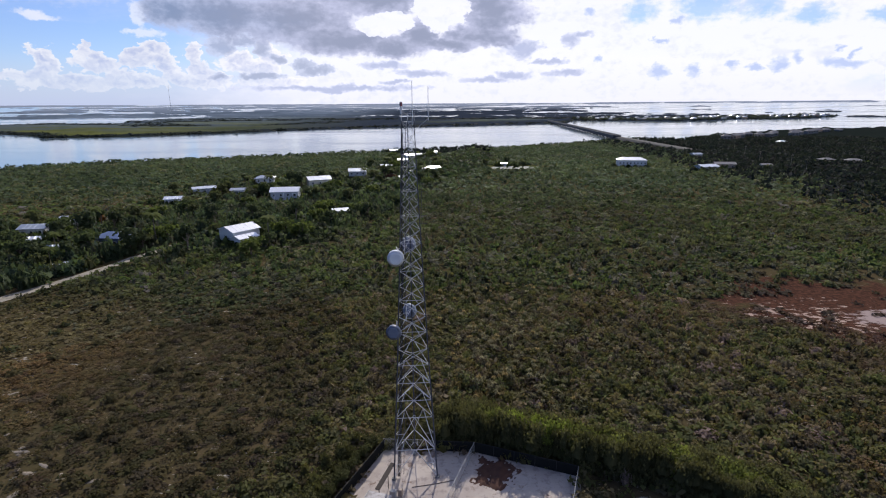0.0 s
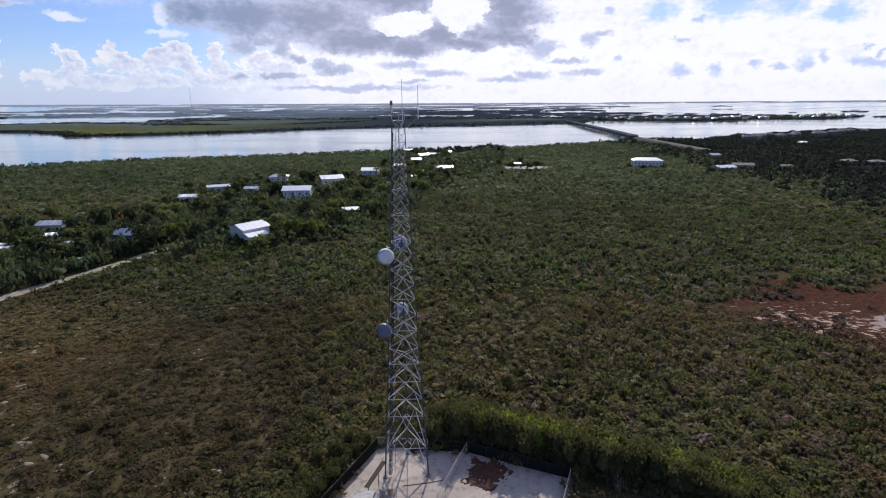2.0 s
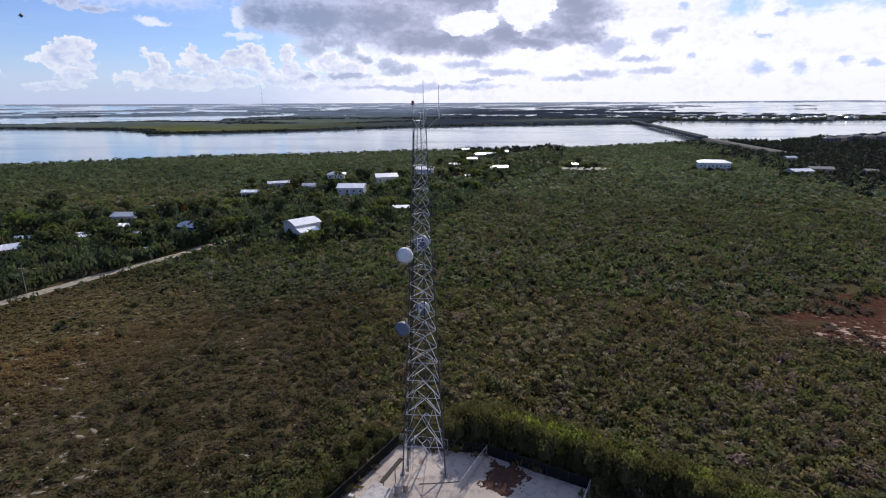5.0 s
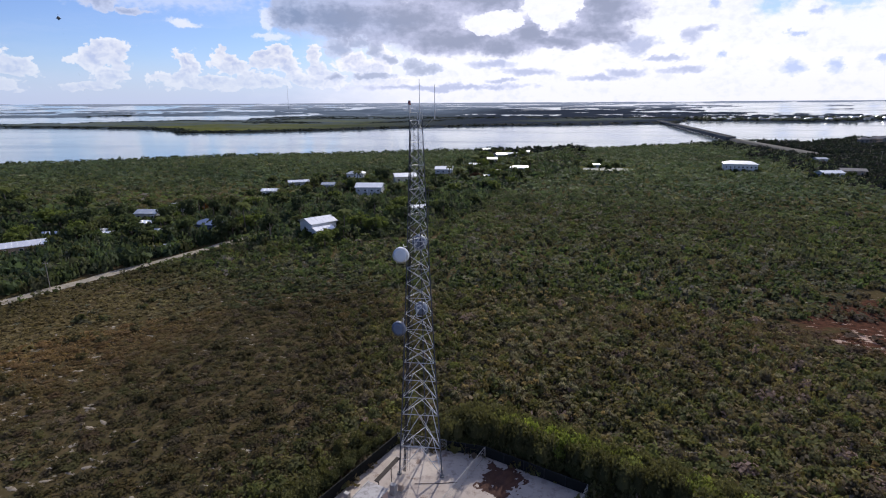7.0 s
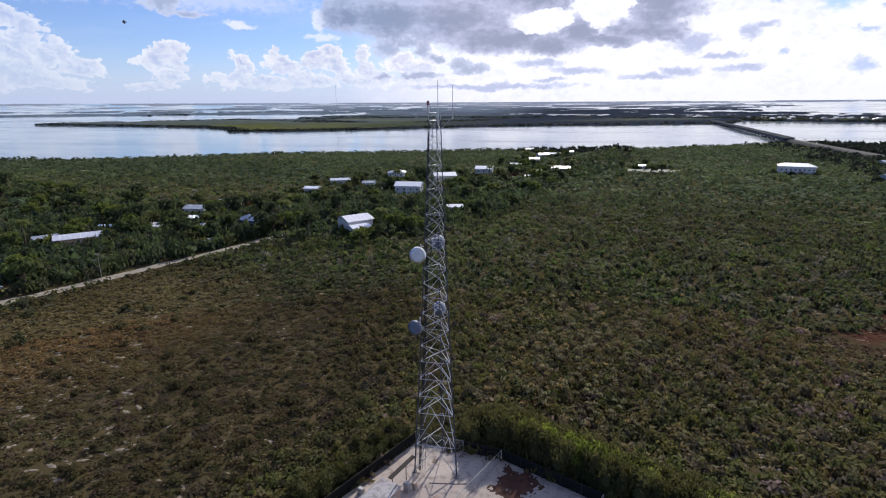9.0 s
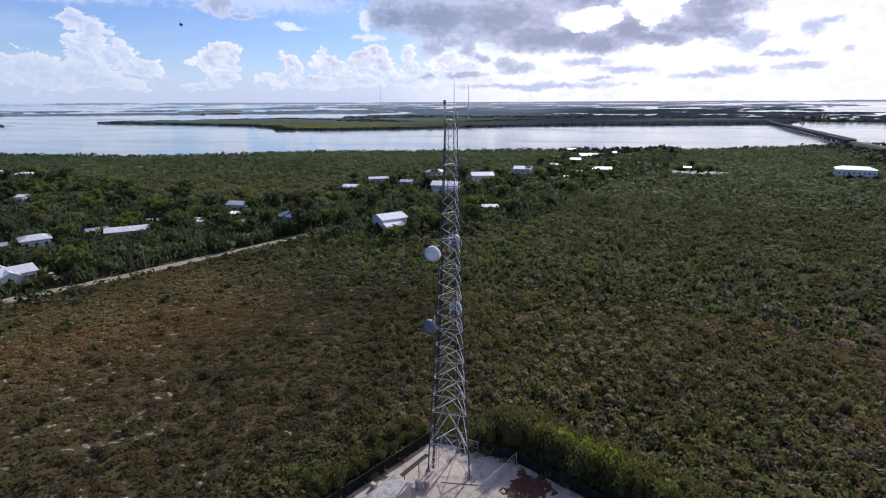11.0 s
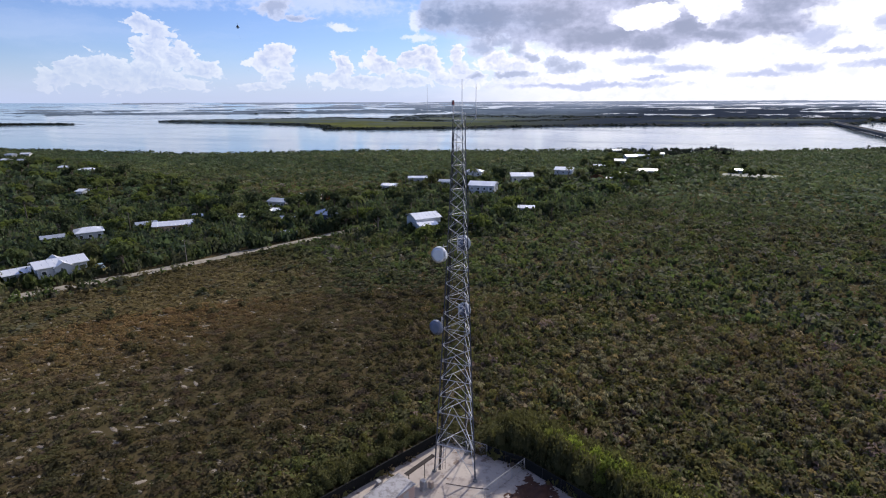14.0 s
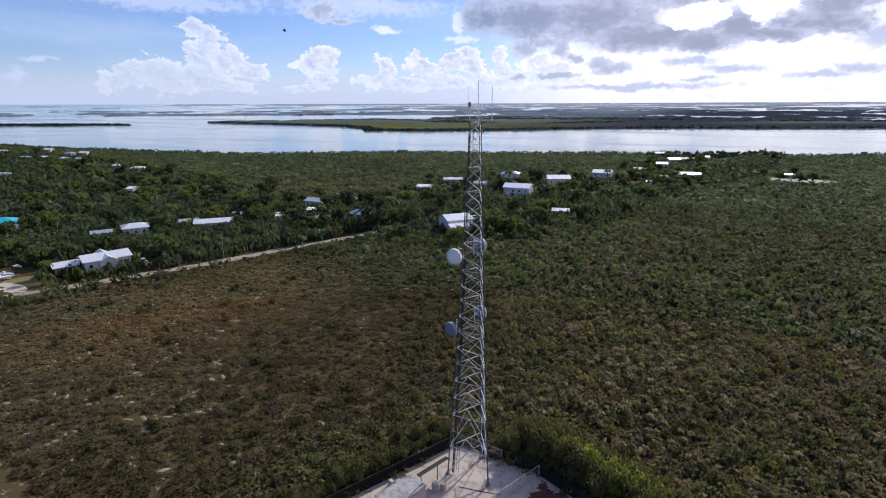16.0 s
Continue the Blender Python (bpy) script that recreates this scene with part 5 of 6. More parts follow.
build_house(-24, 546, 12.0, 6.5, -4, 0.7, 3.6, 4.8, ROOF_GREY, WALL_WHITE, "long pale house by the shore trees")
build_house(-34, 536, 9.9, 8.3, 30, 0.7, 3.6, 5.3, ROOF_WHITE, WALL_WHITE, "white house by the shore trees")
build_house(-11, 570, 8.5, 6.5, 4, 0.4, 3.9, 4.8, ROOF_WHITE, WALL_WHITE, "white-roofed house in the shore trees")
build_house(-48, 452, 9.0, 6.4, 15, 0.3, 2.6, 3.8, ROOF_GREY, WALL_CREAM, "small cream cottage with a grey roof")
build_house(-50, 253, 7.2, 5.5, 18, 0.1, 2.9, 3.4, ROOF_WHITE, WALL_GREY, "small white-roofed shed in dense trees")
build_house(160, 458, 23.0, 12.0, -8, 0.6, 5.6, 8.2, ROOF_WHITE, WALL_WHITE, "wide white two-storey house with a white hipped roof", hip=True, windows=8)
build_house(210, 428, 15.3, 9.2, 14, 0.3, 3.0, 5.1, ROOF_WHITE, WALL_GREY, "low house with a pale gabled roof under tall trees")
build_house(229, 438, 15.3, 9.2, -12, 0.4, 3.9, 5.4, ROOF_DULL, WALL_TAN, "dull tan house with a grey-brown roof")
build_house(263, 438, 7.5, 6.4, -10, 0.3, 2.6, 4.5, ROOF_DULL, WALL_CREAM, "cream cottage half hidden in dark woods")
build_house(334, 470, 9.9, 8.3, 5, 0.3, 3.6, 5.6, ROOF_DULL, WALL_TAN, "tan house with a brownish roof in dark woods", hip=True)
build_house(352, 462, 10.8, 8.3, -8, 0.3, 3.6, 5.6, ROOF_DULL, WALL_TAN, "tan house with a dull brown roof in dark woods", hip=True)
build_house(248, 530, 9.0, 7.3, 12, 0.3, 3.4, 5.3, ROOF_GREY, WALL_GREY, "grey house in dark woods")
build_house(440, 706, 9.9, 8.3, 5, 0.3, 3.3, 5.0, ROOF_WHITE, WALL_WHITE, "white house alone in dark woods", hip=True)
build_house(-165, 211, 9.5, 7.5, 8, 1.6, 4.6, 5.6, ROOF_GREY, WALL_WHITE, "white house with a grey metal roof")
build_house(-158.5, 200, 6.0, 5.0, 20, 0.1, 2.4, 3.4, ROOF_WHITE, WALL_GREY, "small shed with a white roof")
build_house(-139.5, 187, 6.5, 5.4, 14, 0.2, 2.2, 3.8, ROOF_GREY, WALL_GREY, "small weathered grey house")
build_house(-126, 198, 10.5, 9.0, -6, 0.4, 4.0, 5.0, ROOF_BLUE, WALL_BLUE, "dark blue house with a blue metal roof", hip=True)
build_house(-124, 169, 8.6, 3.7, 44, 0.1, 1.6, 2.2, ROOF_GREY, DARK_TIMBER, "long dark carport with a flat grey roof at the lane's end", windows=2)
build_house(-165, 234, 9.9, 7.4, 12, 0.3, 3.3, 4.8, ROOF_WHITE, WALL_CREAM, "white-roofed house behind an orange flowering tree")
build_house(-146.5, 287, 8.1, 6.4, 12, 0.3, 3.4, 4.2, ROOF_WHITE, WALL_WHITE, "small white house among tall trees")
build_house(-145, 322, 13.0, 6.0, 28, 0.3, 3.8, 4.2, ROOF_WHITE, WALL_GREY, "long narrow building with a white roof")
build_house(-123, 318, 7.6, 6.4, 10, 0.3, 3.2, 4.0, ROOF_GREY, WALL_WHITE, "little white cottage in the trees")
build_house(-74.6, 194.6, 7.5, 5.4, 52, 0.2, 4.1, 5.0, ROOF_WHITE, WALL_WHITE, "lower white wing before the large white house", windows=2)
build_house(-187, 153, 7.5, 5.0, 55, 0.2, 2.3, 3.8, ROOF_GREY, WALL_WHITE, "pale grey shed beside the long low building", windows=2)
for sx, sy, sw in ((-29, 380, 5), (-26, 410, 6), (-164, 184, 3.5), (-160, 180, 3.5), (-181, 175, 5), (-56, 610, 9)):
    build_house(sx, sy, sw, sw * 0.75, 14, 0.1, 2.5, 3.2, ROOF_WHITE, WALL_WHITE, "small white-roofed outbuilding among trees", windows=1)
near_home = build_house(-152.6, 97.8, 12.8, 8.6, 73, 1.2, 4.2, 6.4, ROOF_WHITE, WALL_GREY, "pale grey raised house with a white gabled roof", windows=4)
build_house(-160.6, 90.2, 7.7, 6.4, 73, 0.2, 2.6, 3.7, ROOF_WHITE, WALL_GREY, "low wing with a white roof beside the raised house", windows=2)
build_house(-189, 130, 8.8, 8.0, 62, 1.0, 4.2, 5.6, ROOF_WHITE, WALL_GREY, "grey house with a white hipped roof among trees", hip=True)
build_house(-197, 121, 7.0, 5.0, 62, 0.2, 2.7, 3.4, ROOF_GREY, WALL_GREY, "low grey outbuilding beside trees")
build_house(-174, 156, 15.0, 7.4, 48, 0.3, 3.0, 3.8, ROOF_WHITE, WALL_TAN, "long low building with a white roof")
build_house(-243, 104, 13.5, 9.2, 60, 0.7, 5.4, 5.9, ROOF_TEAL, WALL_BLUE, "blue house with a bright teal roof", hip=True)
for hx, hy, hw, ht, hr in ((-696, 289, 16, 15, ROOF_WHITE), (-585, 263, 14, 2, ROOF_GREY), (-567, 272, 12, 39, ROOF_WHITE), (-676, 326, 13, 26, ROOF_WHITE), (-595, 308, 15, 13, ROOF_GREY), (-537, 275, 12, 0, ROOF_WHITE), (-589, 319, 13, 37, ROOF_WHITE), (-518, 279, 12, 24, ROOF_GREY), (-426, 261, 12, 11, ROOF_WHITE), (-395, 258, 16, 48, ROOF_WHITE), (-444, 187, 16, 35, ROOF_GREY), (-291, 191, 6, 22, ROOF_WHITE)):
    build_house(hx, hy, hw * 0.6, 6.2, ht, 0.8, 4.4, 5.8, hr, WALL_WHITE if hw % 2 else WALL_GREY, "pale house showing its roof above the western woods", hip=hw > 13)


def porch_gable():
    """The front gable over the near house's entry, and the dormer behind its ridge."""
    for y0, y1, half, rise in ((-5.6, -0.6, 2.3, 1.4), (0.2, 6.2, 2.4, 1.6)):
        face = y0 if y0 < -1 else y1
        bm = bmesh.new()
        for s in (-1, 1):
            p = [(s * (half + 0.3), y0, -0.15), (s * (half + 0.3), y1, -0.15), (0, y1, rise), (0, y0, rise)]
            lo = [bm.verts.new(q) for q in p]
            hi = [bm.verts.new((q[0], q[1], q[2] + 0.14)) for q in p]
            bm.faces.new(lo[::-1])
            bm.faces.new(hi)
            for k in range(4):
                bm.faces.new((lo[k], lo[(k + 1) % 4], hi[(k + 1) % 4], hi[k]))
        part("gable_roof", bm, ROOF_WHITE, near_home).matrix_basis = pose(0, 0, 4.2)
        w = face + (0.35 if face < 0 else -0.35)
        bm = bmesh.new()
        a = [bm.verts.new(q) for q in ((-half, w, -3.0), (half, w, -3.0), (half, w, 0), (0, w, rise - 0.1), (-half, w, 0))]
        c = [bm.verts.new((v.co.x, w - math.copysign(0.2, face), v.co.z)) for v in a]
        bm.faces.new(a)
        bm.faces.new(c[::-1])
        for k in range(5):
            bm.faces.new((a[k], a[(k + 1) % 5], c[(k + 1) % 5], c[k]))
        part("gable_front", bm, WALL_GREY, near_home).matrix_basis = pose(0, 0, 4.2)
        part("door", box(0, w + math.copysign(0.06, face), 2.3, 1.0, 0.1, 2.0), GLASS, near_home, "dark glazed door")


porch_gable()


# ---- cottages far across the water ----
def far_cottage(x, y, z, turn, w, roof, wall):
    h = thing("cottage", pose(x, y, z, 0, 0, turn), "small pale waterside cottage across the channel", "house", "cottages across the water")
    part("wall", box(0, 0, 3.0, w, 9, 6.0), wall, h)
    bm = bmesh.new()
    p = [(-w / 2 - 1, -5.5, 5.8), (w / 2 + 1, -5.5, 5.8), (w / 2 + 1, 5.5, 5.8), (-w / 2 - 1, 5.5, 5.8), (-w / 2 + 3, 0, 8.6), (w / 2 - 3, 0, 8.6)]
    v = [bm.verts.new(q) for q in p]
    for f in ((0, 1, 5, 4), (2, 3, 4, 5), (1, 2, 5), (3, 0, 4), (3, 2, 1, 0)):
        bm.faces.new([v[k] for k in f])
    part("roof", bm, roof, h)
    for k in (-1, 1):
        part("window", box(k * w / 4, -4.55, 3.6, 2.0, 0.15, 1.6), GLASS, h)


rng = np.random.RandomState(12)
for n in range(78):
    u = (n + rng.rand()) / 78
    fx = 470 + 960 * u
    fy = float(np.interp(fx, *zip(*FAR_SHORE))) + 25 + 190 * rng.rand() ** 1.3
    far_cottage(fx, fy, float(bowl(math.hypot(fx, fy))) + 1.0, rng.rand() * 60 - 30, 9 + 8 * rng.rand(), (ROOF_DULL, ROOF_GREY, ROOF_WHITE, ROOF_GREY)[n % 4], (WALL_WHITE, WALL_CREAM, WALL_GREY, WALL_TAN, WALL_WHITE)[n % 5])
for n in range(16):
    u = (n + 0.6 * rng.rand()) / 16
    fx, fy = 410 + 300 * u, 775 + 200 * u + 40 * rng.rand()
    far_cottage(fx, fy, 0.0, rng.rand() * 40 - 10, 8 + 4 * rng.rand(), ROOF_DULL, (DARK_CONCRETE, WALL_TAN, DARK_CONCRETE)[n % 3])
    CLEARINGS.append((fx, fy - 10, 8, 14, 0))


# ---- poles, mast, balloon ----
def utility_pole(x, y, height, label):
    p = thing("utility_pole", pose(x, y, 0), label, "pole", "utility poles")
    wood = surface("grey_pole_wood", (0.26, 0.23, 0.20), 0.9, 0.0, 0.2, 2.0)
    part("shaft", tube((0, 0, -0.3), (0, 0, height), 0.12, 0.08, 8), wood, p)
    part("crossarm", box(0, 0, height - 0.6, 1.8, 0.12, 0.12), wood, p)
    for k in (-0.8, 0, 0.8):
        part("insulator", tube((k, 0, height - 0.54), (k, 0, height - 0.3), 0.05, 0.04, 6), WHITE_PAINT, p)


utility_pole(-129, 124.4, 8.2, "plain grey wooden utility pole beside the lane")
for ux, uy in ((246, 690), (316, 588), (278, 430), (268, 396), (273, 465), (290, 520), (330, 650)):
    utility_pole(ux, uy, 12.0, "wooden utility pole standing above dark woods")
far_mast = thing("radio_mast", pose(-1060, 2150, 4), "very slender guyed radio mast on the far island", "mast")
part("shaft", tube((0, 0, -3), (0, 0, 128), 0.6, 0.4, 4), surface("mast_paint", (0.42, 0.40, 0.42), 0.6), far_mast)
for k in range(3):
    a = k * 2.094
    part("guy_wire", tube((45 * math.cos(a), 45 * math.sin(a), -2), (0, 0, 80), 0.03, 0.03, 3), STEEL, far_mast)


def build_aerostat():
    a = thing("tethered_balloon", pose(-1749, 1786, 362, -8, 0, 44), "dark grey tethered surveillance balloon high over the sea", "balloon")
    skin = surface("balloon_skin", (0.10, 0.11, 0.13), 0.6)
    prof = [(-16, 0.2), (-12, 2.8), (-6, 4.8), (0, 5.6), (6, 5.0), (11, 3.2), (14, 0.3)]
    bm = bmesh.new()
    rings = [[bm.verts.new((r * math.cos(i * math.pi / 8), y, r * math.sin(i * math.pi / 8))) for i in range(16)] for y, r in prof]
    for lo, hi in zip(rings, rings[1:]):
        for i in range(16):
            bm.faces.new((lo[i], lo[(i + 1) % 16], hi[(i + 1) % 16], hi[i]))
    bm.faces.new(rings[0])
    bm.faces.new(rings[-1])
    part("hull", bm, skin, a, smooth=True)
    for ang in (90, 215, 325):
        c, q = math.cos(radians(ang)), math.sin(radians(ang))
        part("fin", prism([(-0.4, -16), (0.4, -16), (0.4, -8), (-0.4, -8)], 2.5, 9.0), skin, a).matrix_basis = pose(0, 0, 0, 0, 90 - ang, 0)
    part("tether", tube((0, 0, -7), (60, -20, -365), 0.03, 0.03, 3), skin, a)
    part("pod", box(0, 0, -6.2, 2.4, 4.0, 1.8, 0.3), skin, a)


build_aerostat()


# ---- cars and boats ----
def build_car(x, y, turn, paint, label):
    c = thing("car", pose(x, y, 0.0, 0, 0, turn), label, "car", "parked cars")
    body = box(0, 0, 0.72, 4.4, 1.8, 0.62, 0.12)
    part("body", body, paint, c)
    cab = box(-0.2, 0, 1.28, 2.4, 1.6, 0.55, 0.1)
    for v in cab.verts:
        if v.co.z > 1.3:
            v.co.x = -0.2 + (v.co.x + 0.2) * 0.78
            v.co.y *= 0.86
    part("cabin", cab, GLASS, c, "dark glass cabin")
    part("roof", box(-0.2, 0, 1.57, 1.75, 1.35, 0.05, 0.02), paint, c)
    for wx in (-1.35, 1.35):
        for wy in (-0.85, 0.85):
            w = part("wheel", tube((wx, wy - 0.11, 0.33), (wx, wy + 0.11, 0.33), 0.33, 0.33, 14), surface("tyre", (0.03, 0.03, 0.03), 0.8), c)
            part("rim", tube((wx, wy - 0.12, 0.33), (wx, wy + 0.12, 0.33), 0.19, 0.19, 10), STEEL, w)


def build_boat(x, y, turn, label, size=1.0):
    b = thing("boat", pose(x, y, 0.35, 0, 0, turn) @ Matrix.Scale(size, 4), label, "boat", "boats in the yard")
    bm = bmesh.new()
    rings = []
    for u, half, keel in ((-3.2, 1.1, 0.15), (-1, 1.2, 0.1), (1.2, 1.05, 0.12), (2.6, 0.55, 0.35), (3.4, 0.05, 0.75)):
        rings.append([bm.verts.new(p) for p in ((u, -half, 1.0), (u, -half * 0.75, 0.45), (u, 0, keel), (u, half * 0.75, 0.45), (u, half, 1.0), (u, 0, 0.85))])
    for lo, hi in zip(rings, rings[1:]):
        for i in range(6):
            bm.faces.new((lo[i], lo[(i + 1) % 6], hi[(i + 1) % 6], hi[i]))
    bm.faces.new(rings[0])
    bm.faces.new(rings[-1])
    part("hull", bm, WHITE_PAINT, b)
    part("console", box(-0.3, 0, 1.25, 0.9, 0.7, 0.9, 0.05), WHITE_PAINT, b)
    part("trailer_beam", box(0, 0, -0.05, 6.5, 1.2, 0.12), RAIL, b)
    for k in (-1, 1):
        part("trailer_wheel", tube((-0.8, k * 0.95, -0.02), (-0.8, k * 1.15, -0.02), 0.33, 0.33, 12), MATS["tyre"], b)


build_car(-149.8, 108.4, 160, surface("pale_blue_car_paint", (0.42, 0.55, 0.66), 0.25), "pale blue parked car beside the raised house")
build_car(-99, 300, 20, WHITE_PAINT, "white parked car in a sandy yard")
build_car(-96, 304, 10, surface("silver_car_paint", (0.40, 0.42, 0.44), 0.3, 0.5), "silver parked car in a sandy yard")
CLEARINGS += [(-149.8, 108.4, 4, 4, 0), (-96, 299, 9, 7, 10), (-172, 77, 9, 9, 20), (-160.5, 80.5, 10, 5.5, 66), (-156, 72, 8, 4, 20), (60, 452, 20, 12, 0)]
build_boat(-172.6, 78.0, 30, "white motor boat on a trailer in the yard", 0.82)
build_boat(-169.6, 75.6, 62, "white open boat on a trailer in the yard", 0.82)
build_boat(-179.8, 84.4, 10, "small white skiff at the yard's edge", 0.55)
CLEARINGS.append((-179, 83, 4, 3, 20))


def blotch(name, x, y, a, b, turn, material, label, seed):
    """An uneven flat patch of ground cover."""
    ring = []
    for i in range(30):
        ang = i * math.pi / 15
        k = 1 + 0.28 * noise.noise(Vector((2.2 * math.cos(ang), 2.2 * math.sin(ang), seed)))
        ring.append((a * k * math.cos(ang), b * k * math.sin(ang)))
    m = prism(ring, -0.05, 0.02 + 0.006 * seed)
    ob = part(name, m, material)
    ob.matrix_basis = pose(x, y, 0, 0, 0, turn)
    return tagged(ob, label, name, kind="structure")


LAWN = surface("rough_lawn", (0.165, 0.150, 0.050), 0.95, 0.0, 0.35, 1.0)
blotch("lawn", -161.5, 81, 11, 5.5, 62, LAWN, "rough sunlit lawn before the raised house", 3)
blotch("lawn", -147, 104, 4, 9, -20, LAWN, "strip of rough lawn along the lane", 5)
blotch("driveway", -163, 72.3, 11, 3.6, 10, surface("pale_sand", (0.46, 0.41, 0.34), 0.95, 0.0, 0.2, 0.8), "pale sandy driveway with parked boats", 7)
blotch("driveway", -97, 299, 9, 6, 10, MATS["pale_sand"], "sandy yard of the stilt house", 9)
blotch("marl_flat", 60, 455, 21, 10, 0, surface("white_marl", (0.48, 0.47, 0.44), 0.9, 0.0, 0.3, 0.6, stain=(0.10, 0.12, 0.05), stain_at=0.46), "white marl clearing in the mangrove", 11)
build_house(52, 468, 6.3, 4.6, 0, 0.1, 2.1, 3.0, ROOF_GREY, WALL_GREY, "small grey-roofed shed on the marl clearing", windows=1)


# ---- trees ----
def join_shapes(shapes):
    vs, fs, ss, off = [], [], [], 0
    for v, f, sh in shapes:
        vs.append(v)
        fs.append(f + off)
        ss.append(sh)
        off += len(v)
    return np.concatenate(vs), np.concatenate(fs), np.concatenate(ss)


def make_tree(seed, height, spread, colour, label):
    g = np.random.RandomState(seed)
    t = thing("tree", pose(0, 0, 0), label, "tree", "garden trees")
    bm = hose([(Vector((0, 0, -0.2)), 0.24), (Vector((0.1, 0.05, height * 0.25)), 0.2), (Vector((0.2, -0.05, height * 0.5)), 0.14), (Vector((0.15, 0.0, height * 0.8)), 0.06)], 7)
    lobes = []
    for k in range(7):
        a = k * 2.4 + g.rand()
        d = spread * (0.35 + 0.3 * g.rand()) if k else 0.0
        c = Vector((d * math.cos(a), d * math.sin(a), height * (0.42 + 0.30 * g.rand()) if k else height * 0.75))
        add_tube(bm, (0.12, 0, height * 0.32), c, 0.09, 0.03, 5)
        v, f, sh = plant_shape(seed * 31 + k, 38, 0.2, "light", 0.4, heads=3)
        r = spread * (0.42 + 0.2 * g.rand())
        lobes.append((v * np.array([r, r, r * 0.95]) + np.array(c) * np.array([1, 1, 0.88]), f, sh))
    part("trunk", bm, surface("grey_bark", (0.16, 0.13, 0.10), 0.9, 0.0, 0.3, 3.0), t)
    v, f, sh = join_shapes(lobes)
    me = from_arrays("crown", v, f)
    colour_attribute(me, "leaf_colour", np.concatenate([np.array(colour)[None] * sh[:, None] * (0.8 + 0.4 * g.rand(len(v), 1)), np.ones((len(v), 1))], -1))
    me.materials.append(LEAF)
    new("crown", me).parent = t
    return t


def make_palm(seed, height, label):
    g = np.random.RandomState(seed)
    t = thing("palm_tree", pose(0, 0, 0), label, "palm", "garden palms")
    lean = 0.5 * g.rand()
    part("trunk", hose([(Vector((lean * u * u, 0, height * u - 0.2 * (u == 0))), 0.17 - 0.07 * u) for u in (0, 0.25, 0.5, 0.75, 1)], 8), surface("palm_bark", (0.13, 0.11, 0.09), 0.9, 0.0, 0.2, 3.0), t)
    vs, fs = [], []
    for k in range(18):
        a = k * 2.4
        rise = 0.9 - 1.1 * (k / 18)
        side = np.array([-math.sin(a), math.cos(a), 0])
        prev = None
        for n in range(7):
            u = n / 6
            p = np.array([lean + 2.5 * u * math.cos(a), 2.5 * u * math.sin(a), height + rise * u * 1.6 - 1.7 * u * u])
            w = 0.42 * math.sin(math.pi * min(1, 0.12 + u * 0.9)) + 0.03
            row = [len(vs), len(vs) + 1, len(vs) + 2]
            vs += [p - side * w - np.array([0, 0, w * 0.6]), p, p + side * w - np.array([0, 0, w * 0.6])]
            if prev:
                fs += [[prev[0], prev[1], row[1], row[0]], [prev[1], prev[2], row[2], row[1]]]
            prev = row
    me = from_arrays("fronds", np.array(vs), np.array(fs))
    colour_attribute(me, "leaf_colour", np.tile(np.array([[0.10, 0.12, 0.035, 1.0]]), (len(vs), 1)))
    me.materials.append(LEAF)
    new("fronds", me).parent = t
    return t


TREES = [make_tree(11, 6.5, 3.6, (0.088, 0.112, 0.046), "broad dark green tree in a garden"), make_tree(12, 8.0, 3.2, (0.066, 0.085, 0.042), "tall dark green tree between houses"),
         make_tree(13, 5.5, 3.4, (0.125, 0.155, 0.044), "round yellow-green tree in a garden"), make_tree(14, 7.0, 3.8, (0.100, 0.112, 0.048), "spreading olive-green tree among houses")]
PALMS = [make_palm(21, 6.5, "coconut palm in a garden"), make_palm(22, 8.0, "tall coconut palm in a garden")]


def plant_garden():
    """Trees and palms round the houses; the models stand in the village too."""
    g = np.random.RandomState(77)
    spots = []
    homes = list(CLEARINGS)
    for cx, cy, a, b, t in homes:
        if cx > 140 or cx < -330 or cy > 560:
            continue
        for _ in range(6):
            ang, d = g.rand() * 6.283, min(a, b) + 3.0 + 11 * g.rand()
            x, y = cx + d * math.cos(ang), cy + d * math.sin(ang)
            if math.hypot(x + 180, y - 119) < 12 or math.hypot(x + 146, y - 99) < 9 or cleared(np.array([x]), np.array([y]), 1.6)[0] or open_front(np.array([x]), np.array([y]), 9.0, 2.0)[0] or any(math.hypot(x - p, y - q) < 3.6 for p, q in spots) or len(spots) > 150:
                continue
            spots.append((x, y))
    while len(spots) < 390:
        x, y = (-330 + 330 * g.rand(), 70 + 420 * g.rand()) if g.rand() < 0.72 else (-640 + 330 * g.rand(), 150 + 220 * g.rand())
        p, q = np.array([x]), np.array([y])
        if village(p, q)[0] < 0.45 or math.hypot(x + 180, y - 119) < 12 or math.hypot(x + 150, y - 101) < 8 or cleared(p, q, 1.2)[0] or open_front(p, q, 9.0, 2.0)[0] or any(math.hypot(x - u, y - v) < 4.5 for u, v in spots):
            continue
        spots.append((x, y))
    used = set()
    for i, (x, y) in enumerate(spots):
        pool = PALMS if g.rand() < 0.12 and y < 420 else TREES
        src = pool[g.randint(len(pool))]
        m = pose(x, y, 0, 0, 0, g.rand() * 360) @ Matrix.Scale(0.85 + 0.6 * g.rand(), 4)
        if src.name not in used:
            used.add(src.name)
            src.matrix_basis = m
        else:
            copy_thing(src, m)


